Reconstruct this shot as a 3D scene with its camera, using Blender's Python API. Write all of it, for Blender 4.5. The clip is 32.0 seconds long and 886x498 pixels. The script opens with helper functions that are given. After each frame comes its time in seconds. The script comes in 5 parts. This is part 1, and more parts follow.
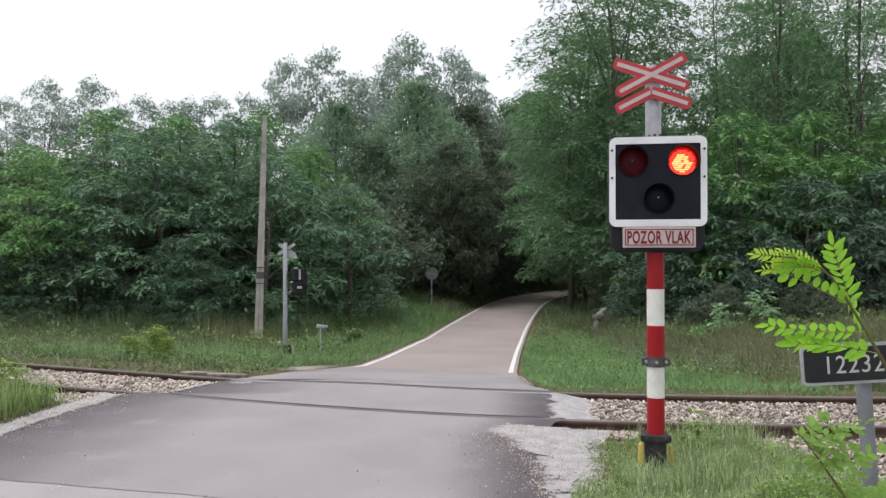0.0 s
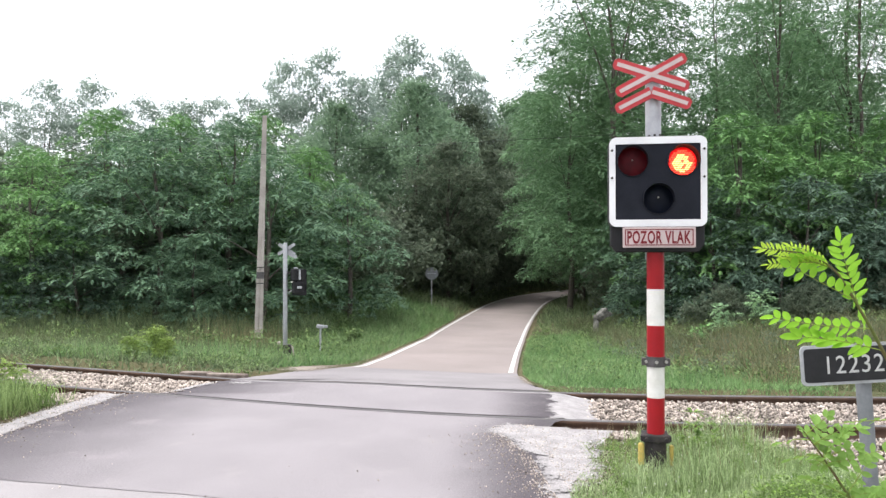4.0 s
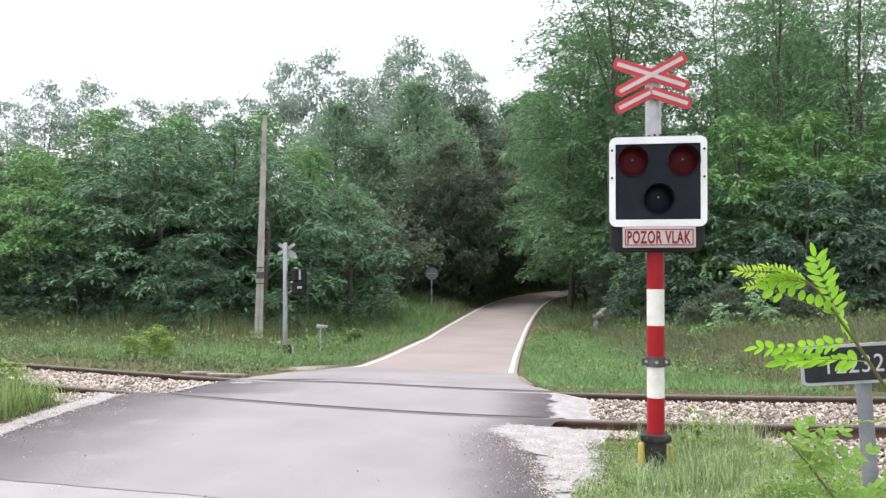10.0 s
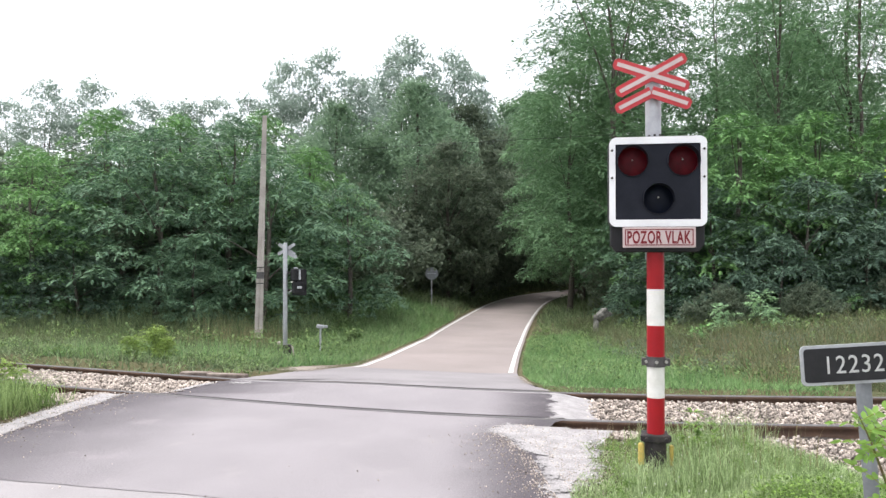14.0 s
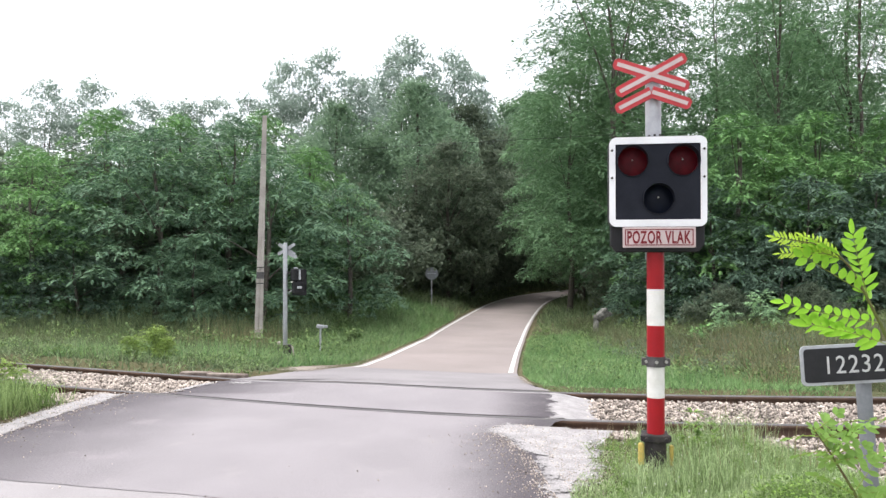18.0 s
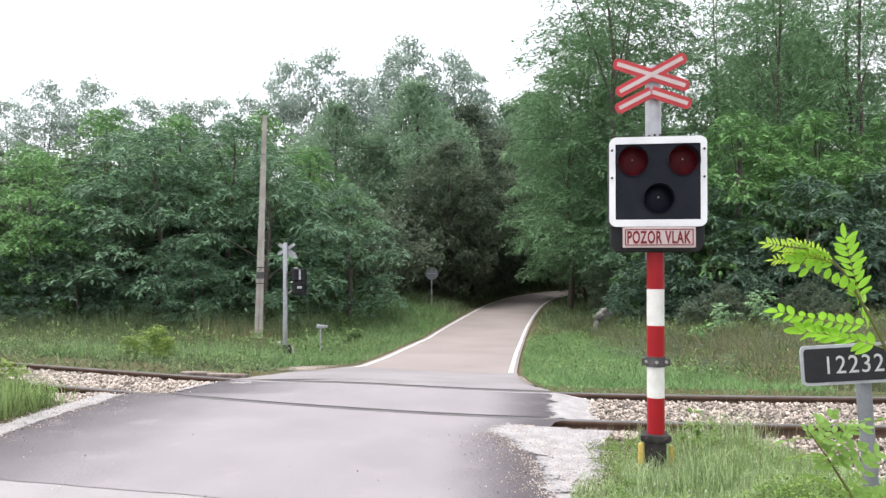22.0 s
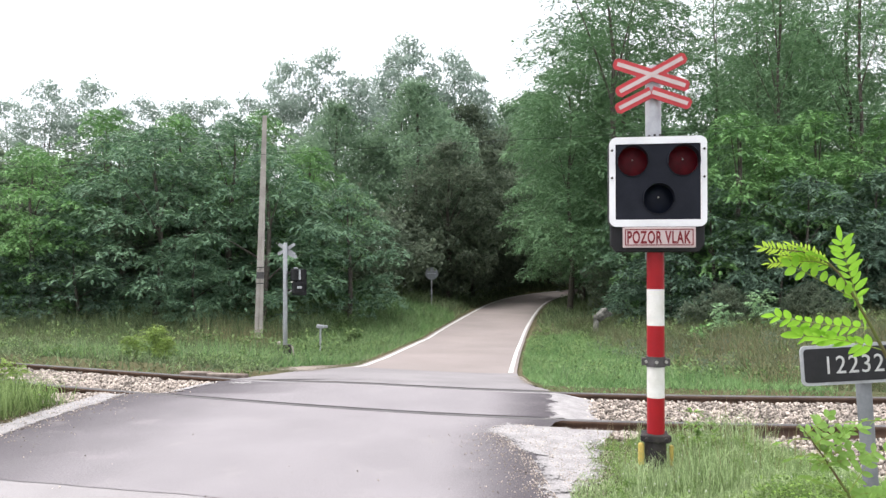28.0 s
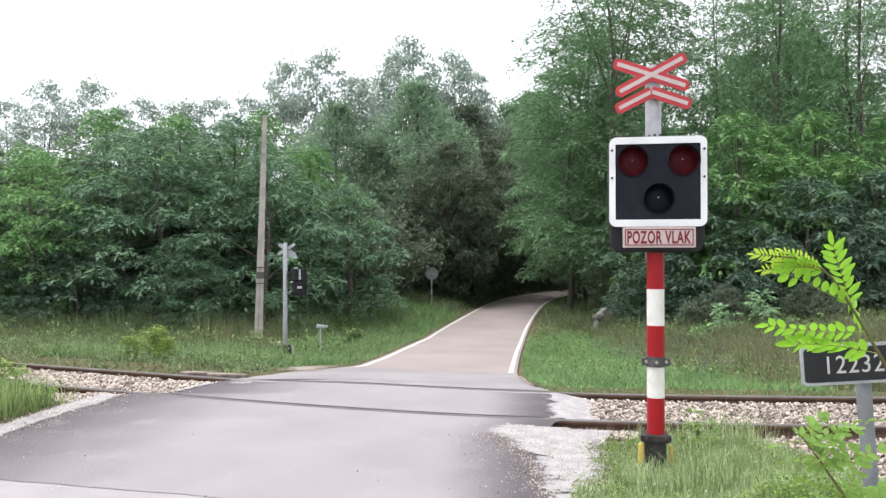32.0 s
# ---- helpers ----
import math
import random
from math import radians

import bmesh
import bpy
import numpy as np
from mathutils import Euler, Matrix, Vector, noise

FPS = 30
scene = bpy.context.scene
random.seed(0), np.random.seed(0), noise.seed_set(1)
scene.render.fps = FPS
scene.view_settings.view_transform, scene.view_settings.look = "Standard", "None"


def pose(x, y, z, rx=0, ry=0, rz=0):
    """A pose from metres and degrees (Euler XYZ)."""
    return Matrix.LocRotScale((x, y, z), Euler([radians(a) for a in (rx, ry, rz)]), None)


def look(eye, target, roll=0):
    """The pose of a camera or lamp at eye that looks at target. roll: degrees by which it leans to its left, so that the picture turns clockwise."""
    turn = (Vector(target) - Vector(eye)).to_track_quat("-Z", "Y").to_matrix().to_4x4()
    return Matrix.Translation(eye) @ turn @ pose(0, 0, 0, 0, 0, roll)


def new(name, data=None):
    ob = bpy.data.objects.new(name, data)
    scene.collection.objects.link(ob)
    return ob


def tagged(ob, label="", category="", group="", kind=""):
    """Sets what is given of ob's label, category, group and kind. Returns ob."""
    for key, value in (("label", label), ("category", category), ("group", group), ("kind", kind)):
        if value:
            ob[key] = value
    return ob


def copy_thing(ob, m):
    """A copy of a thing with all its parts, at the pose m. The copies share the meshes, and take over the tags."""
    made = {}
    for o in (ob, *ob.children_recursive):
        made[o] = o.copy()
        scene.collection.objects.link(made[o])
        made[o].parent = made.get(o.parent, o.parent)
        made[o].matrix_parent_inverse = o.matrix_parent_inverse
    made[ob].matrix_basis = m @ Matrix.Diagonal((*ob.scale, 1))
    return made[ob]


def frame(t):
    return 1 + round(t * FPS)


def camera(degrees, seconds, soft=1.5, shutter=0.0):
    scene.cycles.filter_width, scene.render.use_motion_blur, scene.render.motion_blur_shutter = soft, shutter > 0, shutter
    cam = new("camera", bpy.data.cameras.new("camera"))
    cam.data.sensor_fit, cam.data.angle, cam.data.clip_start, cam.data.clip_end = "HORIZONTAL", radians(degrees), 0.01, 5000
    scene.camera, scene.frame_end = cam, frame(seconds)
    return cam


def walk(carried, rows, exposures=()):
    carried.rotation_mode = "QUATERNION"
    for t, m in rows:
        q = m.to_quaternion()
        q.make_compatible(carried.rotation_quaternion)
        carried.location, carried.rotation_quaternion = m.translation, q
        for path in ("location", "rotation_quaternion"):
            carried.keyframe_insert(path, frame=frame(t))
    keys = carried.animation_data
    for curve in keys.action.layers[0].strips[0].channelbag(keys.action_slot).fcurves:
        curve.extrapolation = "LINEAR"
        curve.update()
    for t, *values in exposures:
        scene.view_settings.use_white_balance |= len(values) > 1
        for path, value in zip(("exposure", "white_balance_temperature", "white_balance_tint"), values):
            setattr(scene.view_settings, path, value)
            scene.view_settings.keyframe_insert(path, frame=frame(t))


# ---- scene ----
# The camera stands still on the right half of the lane, before the level crossing.
cam = camera(60, 32.0, soft=1.45)
EYE = pose(0, 0, 1.65, 90.38, 0, 0)
walk(cam, [(0, EYE), (32, EYE)], exposures=[(0, -0.62), (0.5, -0.2), (1, -0.07), (2, 0.0), (32, 0.0)])

# ---- light: a bright overcast sky and a wide, weak sun ----
SUN_ELEVATION, SUN_TURN = radians(68), radians(285)
world = bpy.data.worlds.new("overcast_sky")
scene.world = world
world.use_nodes = True
wn = world.node_tree
wn.nodes.clear()
w_out, w_bg, w_mix, w_sky = (wn.nodes.new("ShaderNode" + k) for k in ("OutputWorld", "Background", "MixRGB", "TexSky"))
w_sky.sky_type, w_sky.sun_disc = "NISHITA", False
w_sky.sun_elevation, w_sky.sun_rotation = SUN_ELEVATION, SUN_TURN
w_sky.air_density, w_sky.dust_density, w_sky.ozone_density = 1.0, 6.0, 1.0
w_mix.inputs[0].default_value = 0.82
w_mix.inputs[2].default_value = (15.8, 15.9, 17.2, 1)
wn.links.new(w_sky.outputs[0], w_mix.inputs[1])
wn.links.new(w_mix.outputs[0], w_bg.inputs[0])
w_bg.inputs[1].default_value = 0.12
wn.links.new(w_bg.outputs[0], w_out.inputs[0])
sun = new("sun", bpy.data.lights.new("sun", "SUN"))
sun.data.energy, sun.data.angle, sun.data.color = 4.4, radians(70), (1.0, 0.975, 0.94)
sun.matrix_world = look((16 * math.sin(SUN_TURN), 8 + 16 * math.cos(SUN_TURN), 40), (0, 8, 0))


# ---- materials ----
def mat(name, colour, rough=0.6, metal=0.0, other=None, scale=8.0, fine=80.0, bump=0.0, island=0.0, mixes=0.5, bscale=None, spec=0.25, hard=(0.35, 0.65)):
    """Two-scale noise between two colours, with relief; island varies each loose piece, or each object."""
    m = bpy.data.materials.new(name)
    m.use_nodes = True
    nt = m.node_tree
    b = nt.nodes["Principled BSDF"]
    b.inputs["Roughness"].default_value, b.inputs["Metallic"].default_value = rough, metal
    b.inputs["Specular IOR Level"].default_value = spec
    tc = nt.nodes.new("ShaderNodeTexCoord")
    big, small = nt.nodes.new("ShaderNodeTexNoise"), nt.nodes.new("ShaderNodeTexNoise")
    big.inputs["Scale"].default_value, small.inputs["Scale"].default_value = scale, fine
    big.inputs["Detail"].default_value = small.inputs["Detail"].default_value = 4
    for n in (big, small):
        nt.links.new(tc.outputs["Object"], n.inputs["Vector"])
    ramp = nt.nodes.new("ShaderNodeMapRange")
    ramp.inputs[1].default_value, ramp.inputs[2].default_value = hard
    nt.links.new(big.outputs[0], ramp.inputs[0])
    mix = nt.nodes.new("ShaderNodeMixRGB")
    mix.inputs[1].default_value = (*colour, 1)
    mix.inputs[2].default_value = (*(other or [c * 0.75 for c in colour]), 1)
    nt.links.new(ramp.outputs[0], mix.inputs[0])
    grain = nt.nodes.new("ShaderNodeMapRange")
    grain.inputs[3].default_value, grain.inputs[4].default_value = 1 - mixes * 0.5, 1 + mixes * 0.5
    nt.links.new(small.outputs[0], grain.inputs[0])
    mul = nt.nodes.new("ShaderNodeMixRGB")
    mul.blend_type = "MULTIPLY"
    mul.inputs[0].default_value = 1
    nt.links.new(mix.outputs[0], mul.inputs[1])
    nt.links.new(grain.outputs[0], mul.inputs[2])
    last = mul
    if island:
        geo = nt.nodes.new("ShaderNodeNewGeometry")
        vr = nt.nodes.new("ShaderNodeMapRange")
        vr.inputs[3].default_value, vr.inputs[4].default_value = 1 - island, 1 + island
        nt.links.new(geo.outputs["Random Per Island"], vr.inputs[0])
        last = nt.nodes.new("ShaderNodeMixRGB")
        last.blend_type = "MULTIPLY"
        last.inputs[0].default_value = 1
        nt.links.new(mul.outputs[0], last.inputs[1])
        nt.links.new(vr.outputs[0], last.inputs[2])
    nt.links.new(last.outputs[0], b.inputs["Base Color"])
    if bump:
        bn = nt.nodes.new("ShaderNodeBump")
        bn.inputs["Strength"].default_value, bn.inputs["Distance"].default_value = 1.0, bump
        src = small
        if bscale:
            src = nt.nodes.new("ShaderNodeTexNoise")
            src.inputs["Scale"].default_value = bscale
            nt.links.new(tc.outputs["Object"], src.inputs["Vector"])
        nt.links.new(src.outputs[0], bn.inputs["Height"])
        nt.links.new(bn.outputs[0], b.inputs["Normal"])
    return m


def leaf_mat(name, colour, other, through_light=0.45, vary=0.20, scale=0.6, rough=0.5):
    """Thin leaf: diffuse and translucent, each loose leaf a little different, larger patches of a second hue."""
    m = bpy.data.materials.new(name)
    m.use_nodes = True
    nt = m.node_tree
    nt.nodes.clear()
    out, mix = nt.nodes.new("ShaderNodeOutputMaterial"), nt.nodes.new("ShaderNodeMixShader")
    pb, tr = nt.nodes.new("ShaderNodeBsdfPrincipled"), nt.nodes.new("ShaderNodeBsdfTranslucent")
    pb.inputs["Roughness"].default_value = rough
    pb.inputs["Specular IOR Level"].default_value = 0.12
    tc, no, geo = nt.nodes.new("ShaderNodeTexCoord"), nt.nodes.new("ShaderNodeTexNoise"), nt.nodes.new("ShaderNodeNewGeometry")
    no.inputs["Scale"].default_value = scale
    nt.links.new(tc.outputs["Object"], no.inputs["Vector"])
    add = nt.nodes.new("ShaderNodeMath")
    add.operation = "ADD"
    half = nt.nodes.new("ShaderNodeMath")
    half.operation = "MULTIPLY_ADD"
    half.inputs[1].default_value, half.inputs[2].default_value = 0.5, -0.25
    nt.links.new(geo.outputs["Random Per Island"], half.inputs[0])
    nt.links.new(no.outputs[0], add.inputs[0])
    nt.links.new(half.outputs[0], add.inputs[1])
    ramp = nt.nodes.new("ShaderNodeMapRange")
    ramp.inputs[1].default_value, ramp.inputs[2].default_value = 0.3, 0.75
    nt.links.new(add.outputs[0], ramp.inputs[0])
    c = nt.nodes.new("ShaderNodeMixRGB")
    c.inputs[1].default_value, c.inputs[2].default_value = (*colour, 1), (*other, 1)
    nt.links.new(ramp.outputs[0], c.inputs[0])
    vr = nt.nodes.new("ShaderNodeMapRange")
    vr.inputs[3].default_value, vr.inputs[4].default_value = 1 - vary, 1 + vary
    nt.links.new(geo.outputs["Random Per Island"], vr.inputs[0])
    mul = nt.nodes.new("ShaderNodeMixRGB")
    mul.blend_type = "MULTIPLY"
    mul.inputs[0].default_value = 1
    nt.links.new(c.outputs[0], mul.inputs[1])
    nt.links.new(vr.outputs[0], mul.inputs[2])
    nt.links.new(mul.outputs[0], pb.inputs["Base Color"])
    nt.links.new(mul.outputs[0], tr.inputs["Color"])
    mix.inputs[0].default_value = through_light
    nt.links.new(pb.outputs[0], mix.inputs[1])
    nt.links.new(tr.outputs[0], mix.inputs[2])
    nt.links.new(mix.outputs[0], out.inputs[0])
    return m


def glow(name, colour, strength):
    m = bpy.data.materials.new(name)
    m.use_nodes = True
    b = m.node_tree.nodes["Principled BSDF"]
    b.inputs["Base Color"].default_value = (*[min(1, x) for x in colour], 1)
    b.inputs["Emission Color"].default_value, b.inputs["Emission Strength"].default_value = (*colour, 1), strength
    return m


def worn_mat(name, fresh, worn, dust, rough):
    """Asphalt whose tarry edges wear to a pale, dusty middle: the mesh's wear value and noise decide."""
    m = mat(name, worn, rough, other=[c * 0.88 for c in worn], scale=1.1, fine=95, bump=0.004, mixes=1.2)
    nt = m.node_tree
    b = nt.nodes["Principled BSDF"]
    colour = b.inputs["Base Color"].links[0].from_socket
    tc = nt.nodes.new("ShaderNodeTexCoord")
    at = nt.nodes.new("ShaderNodeAttribute")
    at.attribute_name = "wear"
    def noise_at(scale, detail, weight):
        n = nt.nodes.new("ShaderNodeTexNoise")
        n.inputs["Scale"].default_value, n.inputs["Detail"].default_value = scale, detail
        nt.links.new(tc.outputs["Object"], n.inputs["Vector"])
        k = nt.nodes.new("ShaderNodeMath")
        k.operation = "MULTIPLY_ADD"
        k.inputs[1].default_value, k.inputs[2].default_value = weight, -weight / 2
        nt.links.new(n.outputs[0], k.inputs[0])
        return k
    def plus(a, c):
        k = nt.nodes.new("ShaderNodeMath")
        k.operation = "ADD"
        nt.links.new(a, k.inputs[0])
        nt.links.new(c, k.inputs[1])
        return k.outputs[0]
    total = plus(plus(at.outputs["Fac"], noise_at(1.8, 8, 0.28).outputs[0]), noise_at(70, 2, 0.8).outputs[0])
    r = nt.nodes.new("ShaderNodeMapRange")
    r.inputs[1].default_value, r.inputs[2].default_value = 0.12, 0.80
    nt.links.new(total, r.inputs[0])
    mx = nt.nodes.new("ShaderNodeMixRGB")
    mx.inputs[1].default_value = (*fresh, 1)
    nt.links.new(r.outputs[0], mx.inputs[0])
    nt.links.new(colour, mx.inputs[2])
    # pale dust patches
    d = noise_at(2.3, 6, 1.0)
    r2 = nt.nodes.new("ShaderNodeMapRange")
    r2.inputs[1].default_value, r2.inputs[2].default_value = 0.10, 0.22
    r2.inputs[4].default_value = 0.22
    nt.links.new(d.outputs[0], r2.inputs[0])
    mx2 = nt.nodes.new("ShaderNodeMixRGB")
    mx2.inputs[2].default_value = (*dust, 1)
    nt.links.new(r2.outputs[0], mx2.inputs[0])
    nt.links.new(mx.outputs[0], mx2.inputs[1])
    nt.links.new(mx2.outputs[0], b.inputs["Base Color"])
    return m


M_ASPHALT = worn_mat("asphalt_overlay", (0.0752, 0.0652, 0.073), (0.252, 0.232, 0.242), (0.344, 0.312, 0.31), 0.62)
M_APPROACH = mat("asphalt_approach", (0.308, 0.289, 0.293), 0.8, other=(0.246, 0.231, 0.235), scale=0.8, fine=150, bump=0.005, mixes=0.6)
M_RAMP = mat("asphalt_ramp", (0.258, 0.24, 0.245), 0.75, other=(0.208, 0.193, 0.199), scale=0.9, fine=140, bump=0.004, mixes=0.6)
M_GROOVE_SHADE = mat("groove_dirt_shade", (0.0749, 0.0676, 0.077), 0.7, other=(0.1, 0.0914, 0.103), scale=2.5, fine=140, bump=0.006, mixes=0.7, spec=0.08)
M_OLDROAD = mat("asphalt_old", (0.281, 0.24, 0.228), 0.8, other=(0.231, 0.2, 0.191), scale=0.45, fine=120, bump=0.004, mixes=0.55)
M_LINE = mat("road_paint_white", (0.631, 0.631, 0.616), 0.6, other=(0.508, 0.501, 0.477), scale=14, fine=120, bump=0.001, mixes=0.25)
M_GRIT = mat("limestone_grit", (0.373, 0.356, 0.356), 0.9, other=(0.287, 0.273, 0.273), scale=6, fine=75, bump=0.014, mixes=1.1)
def ragged_mat(name, base):
    """The same loose stuff, thinning out in grains towards the edges of its sheet."""
    m = base.copy()
    m.name = name
    nt = m.node_tree
    b = nt.nodes["Principled BSDF"]
    at, tc = nt.nodes.new("ShaderNodeAttribute"), nt.nodes.new("ShaderNodeTexCoord")
    at.attribute_name = "cover"
    last = at.outputs["Fac"]
    for scale, weight in ((3.0, 1.3), (18, 0.9), (55, 1.3)):
        n, k, a = nt.nodes.new("ShaderNodeTexNoise"), nt.nodes.new("ShaderNodeMath"), nt.nodes.new("ShaderNodeMath")
        n.inputs["Scale"].default_value, n.inputs["Detail"].default_value = scale, 3
        nt.links.new(tc.outputs["Object"], n.inputs["Vector"])
        k.operation = "MULTIPLY_ADD"
        k.inputs[1].default_value, k.inputs[2].default_value = weight, -weight / 2
        nt.links.new(n.outputs[0], k.inputs[0])
        nt.links.new(last, a.inputs[0])
        nt.links.new(k.outputs[0], a.inputs[1])
        last = a.outputs[0]
    t = nt.nodes.new("ShaderNodeMath")
    t.operation = "GREATER_THAN"
    t.inputs[1].default_value = 0.45
    nt.links.new(last, t.inputs[0])
    nt.links.new(t.outputs[0], b.inputs["Alpha"])
    return m


M_STONE = mat("ballast_stone", (0.454, 0.393, 0.343), 0.85, other=(0.277, 0.239, 0.208), scale=9, fine=60, bump=0.004, island=0.6, mixes=0.5)
# Bed colour darkened, so that shade shows in the gaps between the stones.
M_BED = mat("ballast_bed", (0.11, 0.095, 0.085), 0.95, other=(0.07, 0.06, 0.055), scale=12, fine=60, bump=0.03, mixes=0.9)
M_RAILTOP = mat("rail_steel_worn", (0.144, 0.137, 0.137), 0.75, 0.0, spec=0.08, scale=4, fine=60, mixes=0.4)
M_RUST = mat("rail_rust", (0.085, 0.055, 0.042), 0.8, other=(0.13, 0.08, 0.055), scale=5, fine=70, bump=0.003, mixes=0.7)
M_SOIL = mat("verge_soil", (0.0539, 0.0655, 0.0231), 0.95, other=(0.108, 0.0886, 0.0462), scale=0.35, fine=14, bump=0.04, mixes=0.9)
M_DIRT = mat("bare_dirt", (0.323, 0.282, 0.247), 0.95, other=(0.246, 0.212, 0.174), scale=3, fine=60, bump=0.015, mixes=0.8)
M_GREY_DULL = mat("dull_galvanised", (0.20, 0.215, 0.225), 0.6, 0.2, other=(0.14, 0.15, 0.158), scale=9, fine=90, mixes=0.35)
M_GREY = mat("galvanised_paint", (0.42, 0.43, 0.45), 0.5, 0.3, other=(0.33, 0.34, 0.36), scale=9, fine=90, mixes=0.3)
M_FLAKE = ragged_mat("flaked_paint", mat("flaked_primer", (0.55, 0.40, 0.33), 0.7, other=(0.42, 0.22, 0.18), scale=30, fine=120, mixes=0.6))
M_LETTER = mat("letter_dark_red", (0.19, 0.017, 0.025), 0.45, other=(0.15, 0.015, 0.02), scale=9, fine=90, mixes=0.2)
M_RED = mat("signal_red_paint", (0.33, 0.010, 0.015), 0.38, other=(0.275, 0.010, 0.015), scale=6, fine=70, mixes=0.2)
M_SIGNRED = mat("sign_red_faded", (0.48, 0.05, 0.06), 0.45, other=(0.40, 0.045, 0.05), scale=7, fine=70, mixes=0.25)
M_WHITE = mat("signal_white_paint", (0.74, 0.73, 0.70), 0.42, other=(0.62, 0.61, 0.57), scale=7, fine=60, mixes=0.2)
M_FRAME = mat("board_white_edge", (0.78, 0.79, 0.80), 0.4, other=(0.72, 0.73, 0.74), scale=5, fine=60, mixes=0.1)
M_SIGNPINK = mat("sign_reflective_white", (0.55, 0.46, 0.45), 0.4, other=(0.48, 0.40, 0.39), scale=9, fine=90, mixes=0.2)
M_BLACK = mat("signal_black_paint", (0.0121, 0.014, 0.0203), 0.6, other=(0.0175, 0.0196, 0.0275), scale=6, fine=70, mixes=0.4, spec=0.12)
M_HOUSING = mat("housing_black", (0.012, 0.012, 0.014), 0.5, other=(0.02, 0.02, 0.022), scale=6, fine=60, mixes=0.4)
M_IRON = mat("dark_iron", (0.030, 0.028, 0.030), 0.6, 0.3, other=(0.06, 0.052, 0.048), scale=18, fine=90, bump=0.002, mixes=0.6)
M_BOLT = mat("bolt_zinc", (0.5, 0.49, 0.47), 0.4, 0.8, scale=20, fine=80)
M_YELLOW = mat("yellow_plastic", (0.62, 0.47, 0.12), 0.5, other=(0.5, 0.38, 0.11), scale=9, fine=70)
M_LENS_OFF = mat("red_lens_unlit", (0.0897, 0.00312, 0.0078), 0.35, other=(0.0468, 0.00234, 0.00546), scale=14, fine=120, bump=0.002, bscale=150, spec=0.12)
M_LENS_DARK = mat("dark_lens", (0.007, 0.010, 0.020), 0.4, other=(0.005, 0.007, 0.013), scale=16, fine=90, spec=0.12)
M_LED_RED = glow("led_red", (0.85, 0.008, 0.012), 0.55)
M_LED_WARM = glow("led_warm", (1.0, 0.10, 0.05), 2.4)
M_LED_HOT = glow("led_hot", (1.0, 0.58, 0.20), 3.8)
M_PLATE = mat("plate_dark_grey", (0.018, 0.019, 0.021), 0.5, other=(0.026, 0.026, 0.029), scale=8, fine=60)
M_PLATE_EDGE = mat("plate_silver_edge", (0.42, 0.44, 0.455), 0.5, 0.1, other=(0.34, 0.355, 0.37), scale=8, fine=60)
M_DIGIT = mat("digit_reflective", (0.50, 0.51, 0.50), 0.5, other=(0.43, 0.44, 0.43), scale=9, fine=60, mixes=0.1)
M_CONCRETE = mat("pole_concrete", (0.42, 0.39, 0.36), 0.9, other=(0.31, 0.285, 0.26), scale=2.5, fine=40, bump=0.006, mixes=0.5)
M_SLAB = mat("brown_slab", (0.262, 0.22, 0.189), 0.9, other=(0.126, 0.0992, 0.084), scale=6, fine=50, bump=0.01, mixes=0.6)
M_CLAMP = mat("grey_iron", (0.115, 0.11, 0.112), 0.6, 0.3, other=(0.07, 0.066, 0.066), scale=18, fine=90, bump=0.002, mixes=0.6)
M_ROCK = mat("grey_rock", (0.21, 0.205, 0.185), 0.9, other=(0.035, 0.037, 0.03), scale=7,  fine=40, bump=0.02, mixes=0.7)
M_BARK = mat("bark", (0.125, 0.11, 0.095), 0.95, other=(0.075, 0.065, 0.055), scale=9, fine=40, bump=0.03, mixes=0.8)
M_STEM = mat("green_brown_stem", (0.11, 0.075, 0.04), 0.7, other=(0.10, 0.13, 0.03), scale=30, fine=200, mixes=0.4)
M_RACHIS = mat("leaf_stalk", (0.22, 0.32, 0.05), 0.6, other=(0.2, 0.22, 0.05), scale=40, fine=200, mixes=0.2)
M_WIRE = mat("wire", (0.03, 0.03, 0.03), 0.6)
M_ACACIA = leaf_mat("acacia_leaves", (0.106, 0.189, 0.127), (0.195, 0.316, 0.181), 0.18, 0.10, 1.4)
M_ACACIA_D = leaf_mat("acacia_leaves_deep", (0.12, 0.218, 0.116), (0.179, 0.302, 0.15), 0.28, 0.10, 1.0)
# Acacia leaves darkened: the canopy's shade on the low front row, put into the colour.
M_ACACIA_SHADE = leaf_mat("acacia_leaves_shaded", (0.0756, 0.127, 0.095), (0.135, 0.211, 0.14), 0.15, 0.10, 1.4)
M_ACACIA_B = leaf_mat("acacia_leaves_bright", (0.132, 0.262, 0.109), (0.232, 0.415, 0.149), 0.20, 0.10, 1.4)
M_ACACIA_T = leaf_mat("acacia_leaves_tall", (0.15, 0.262, 0.146), (0.203, 0.336, 0.171), 0.30, 0.12, 1.0)
# Broad leaves paled and blued: some distance haze is mixed into their colour.
M_OAK_HAZE = leaf_mat("broad_leaves_hazed", (0.19, 0.286, 0.191), (0.235, 0.339, 0.215))
# Dark thicket leaves: the shade inside the wood is part of this colour.
M_THICKET_SHADE = leaf_mat("thicket_leaves_shaded", (0.124, 0.164, 0.115), (0.158, 0.194, 0.132))
# Far leaves made pale and greyish: aerial haze put into the leaf colour.
M_FAR_HAZE = leaf_mat("far_leaves_hazed", (0.323, 0.407, 0.357), (0.379, 0.452, 0.386), scale=0.3)
M_GRASS = leaf_mat("grass_green", (0.146, 0.213, 0.106), (0.207, 0.261, 0.136), 0.3, 0.4, 0.9)
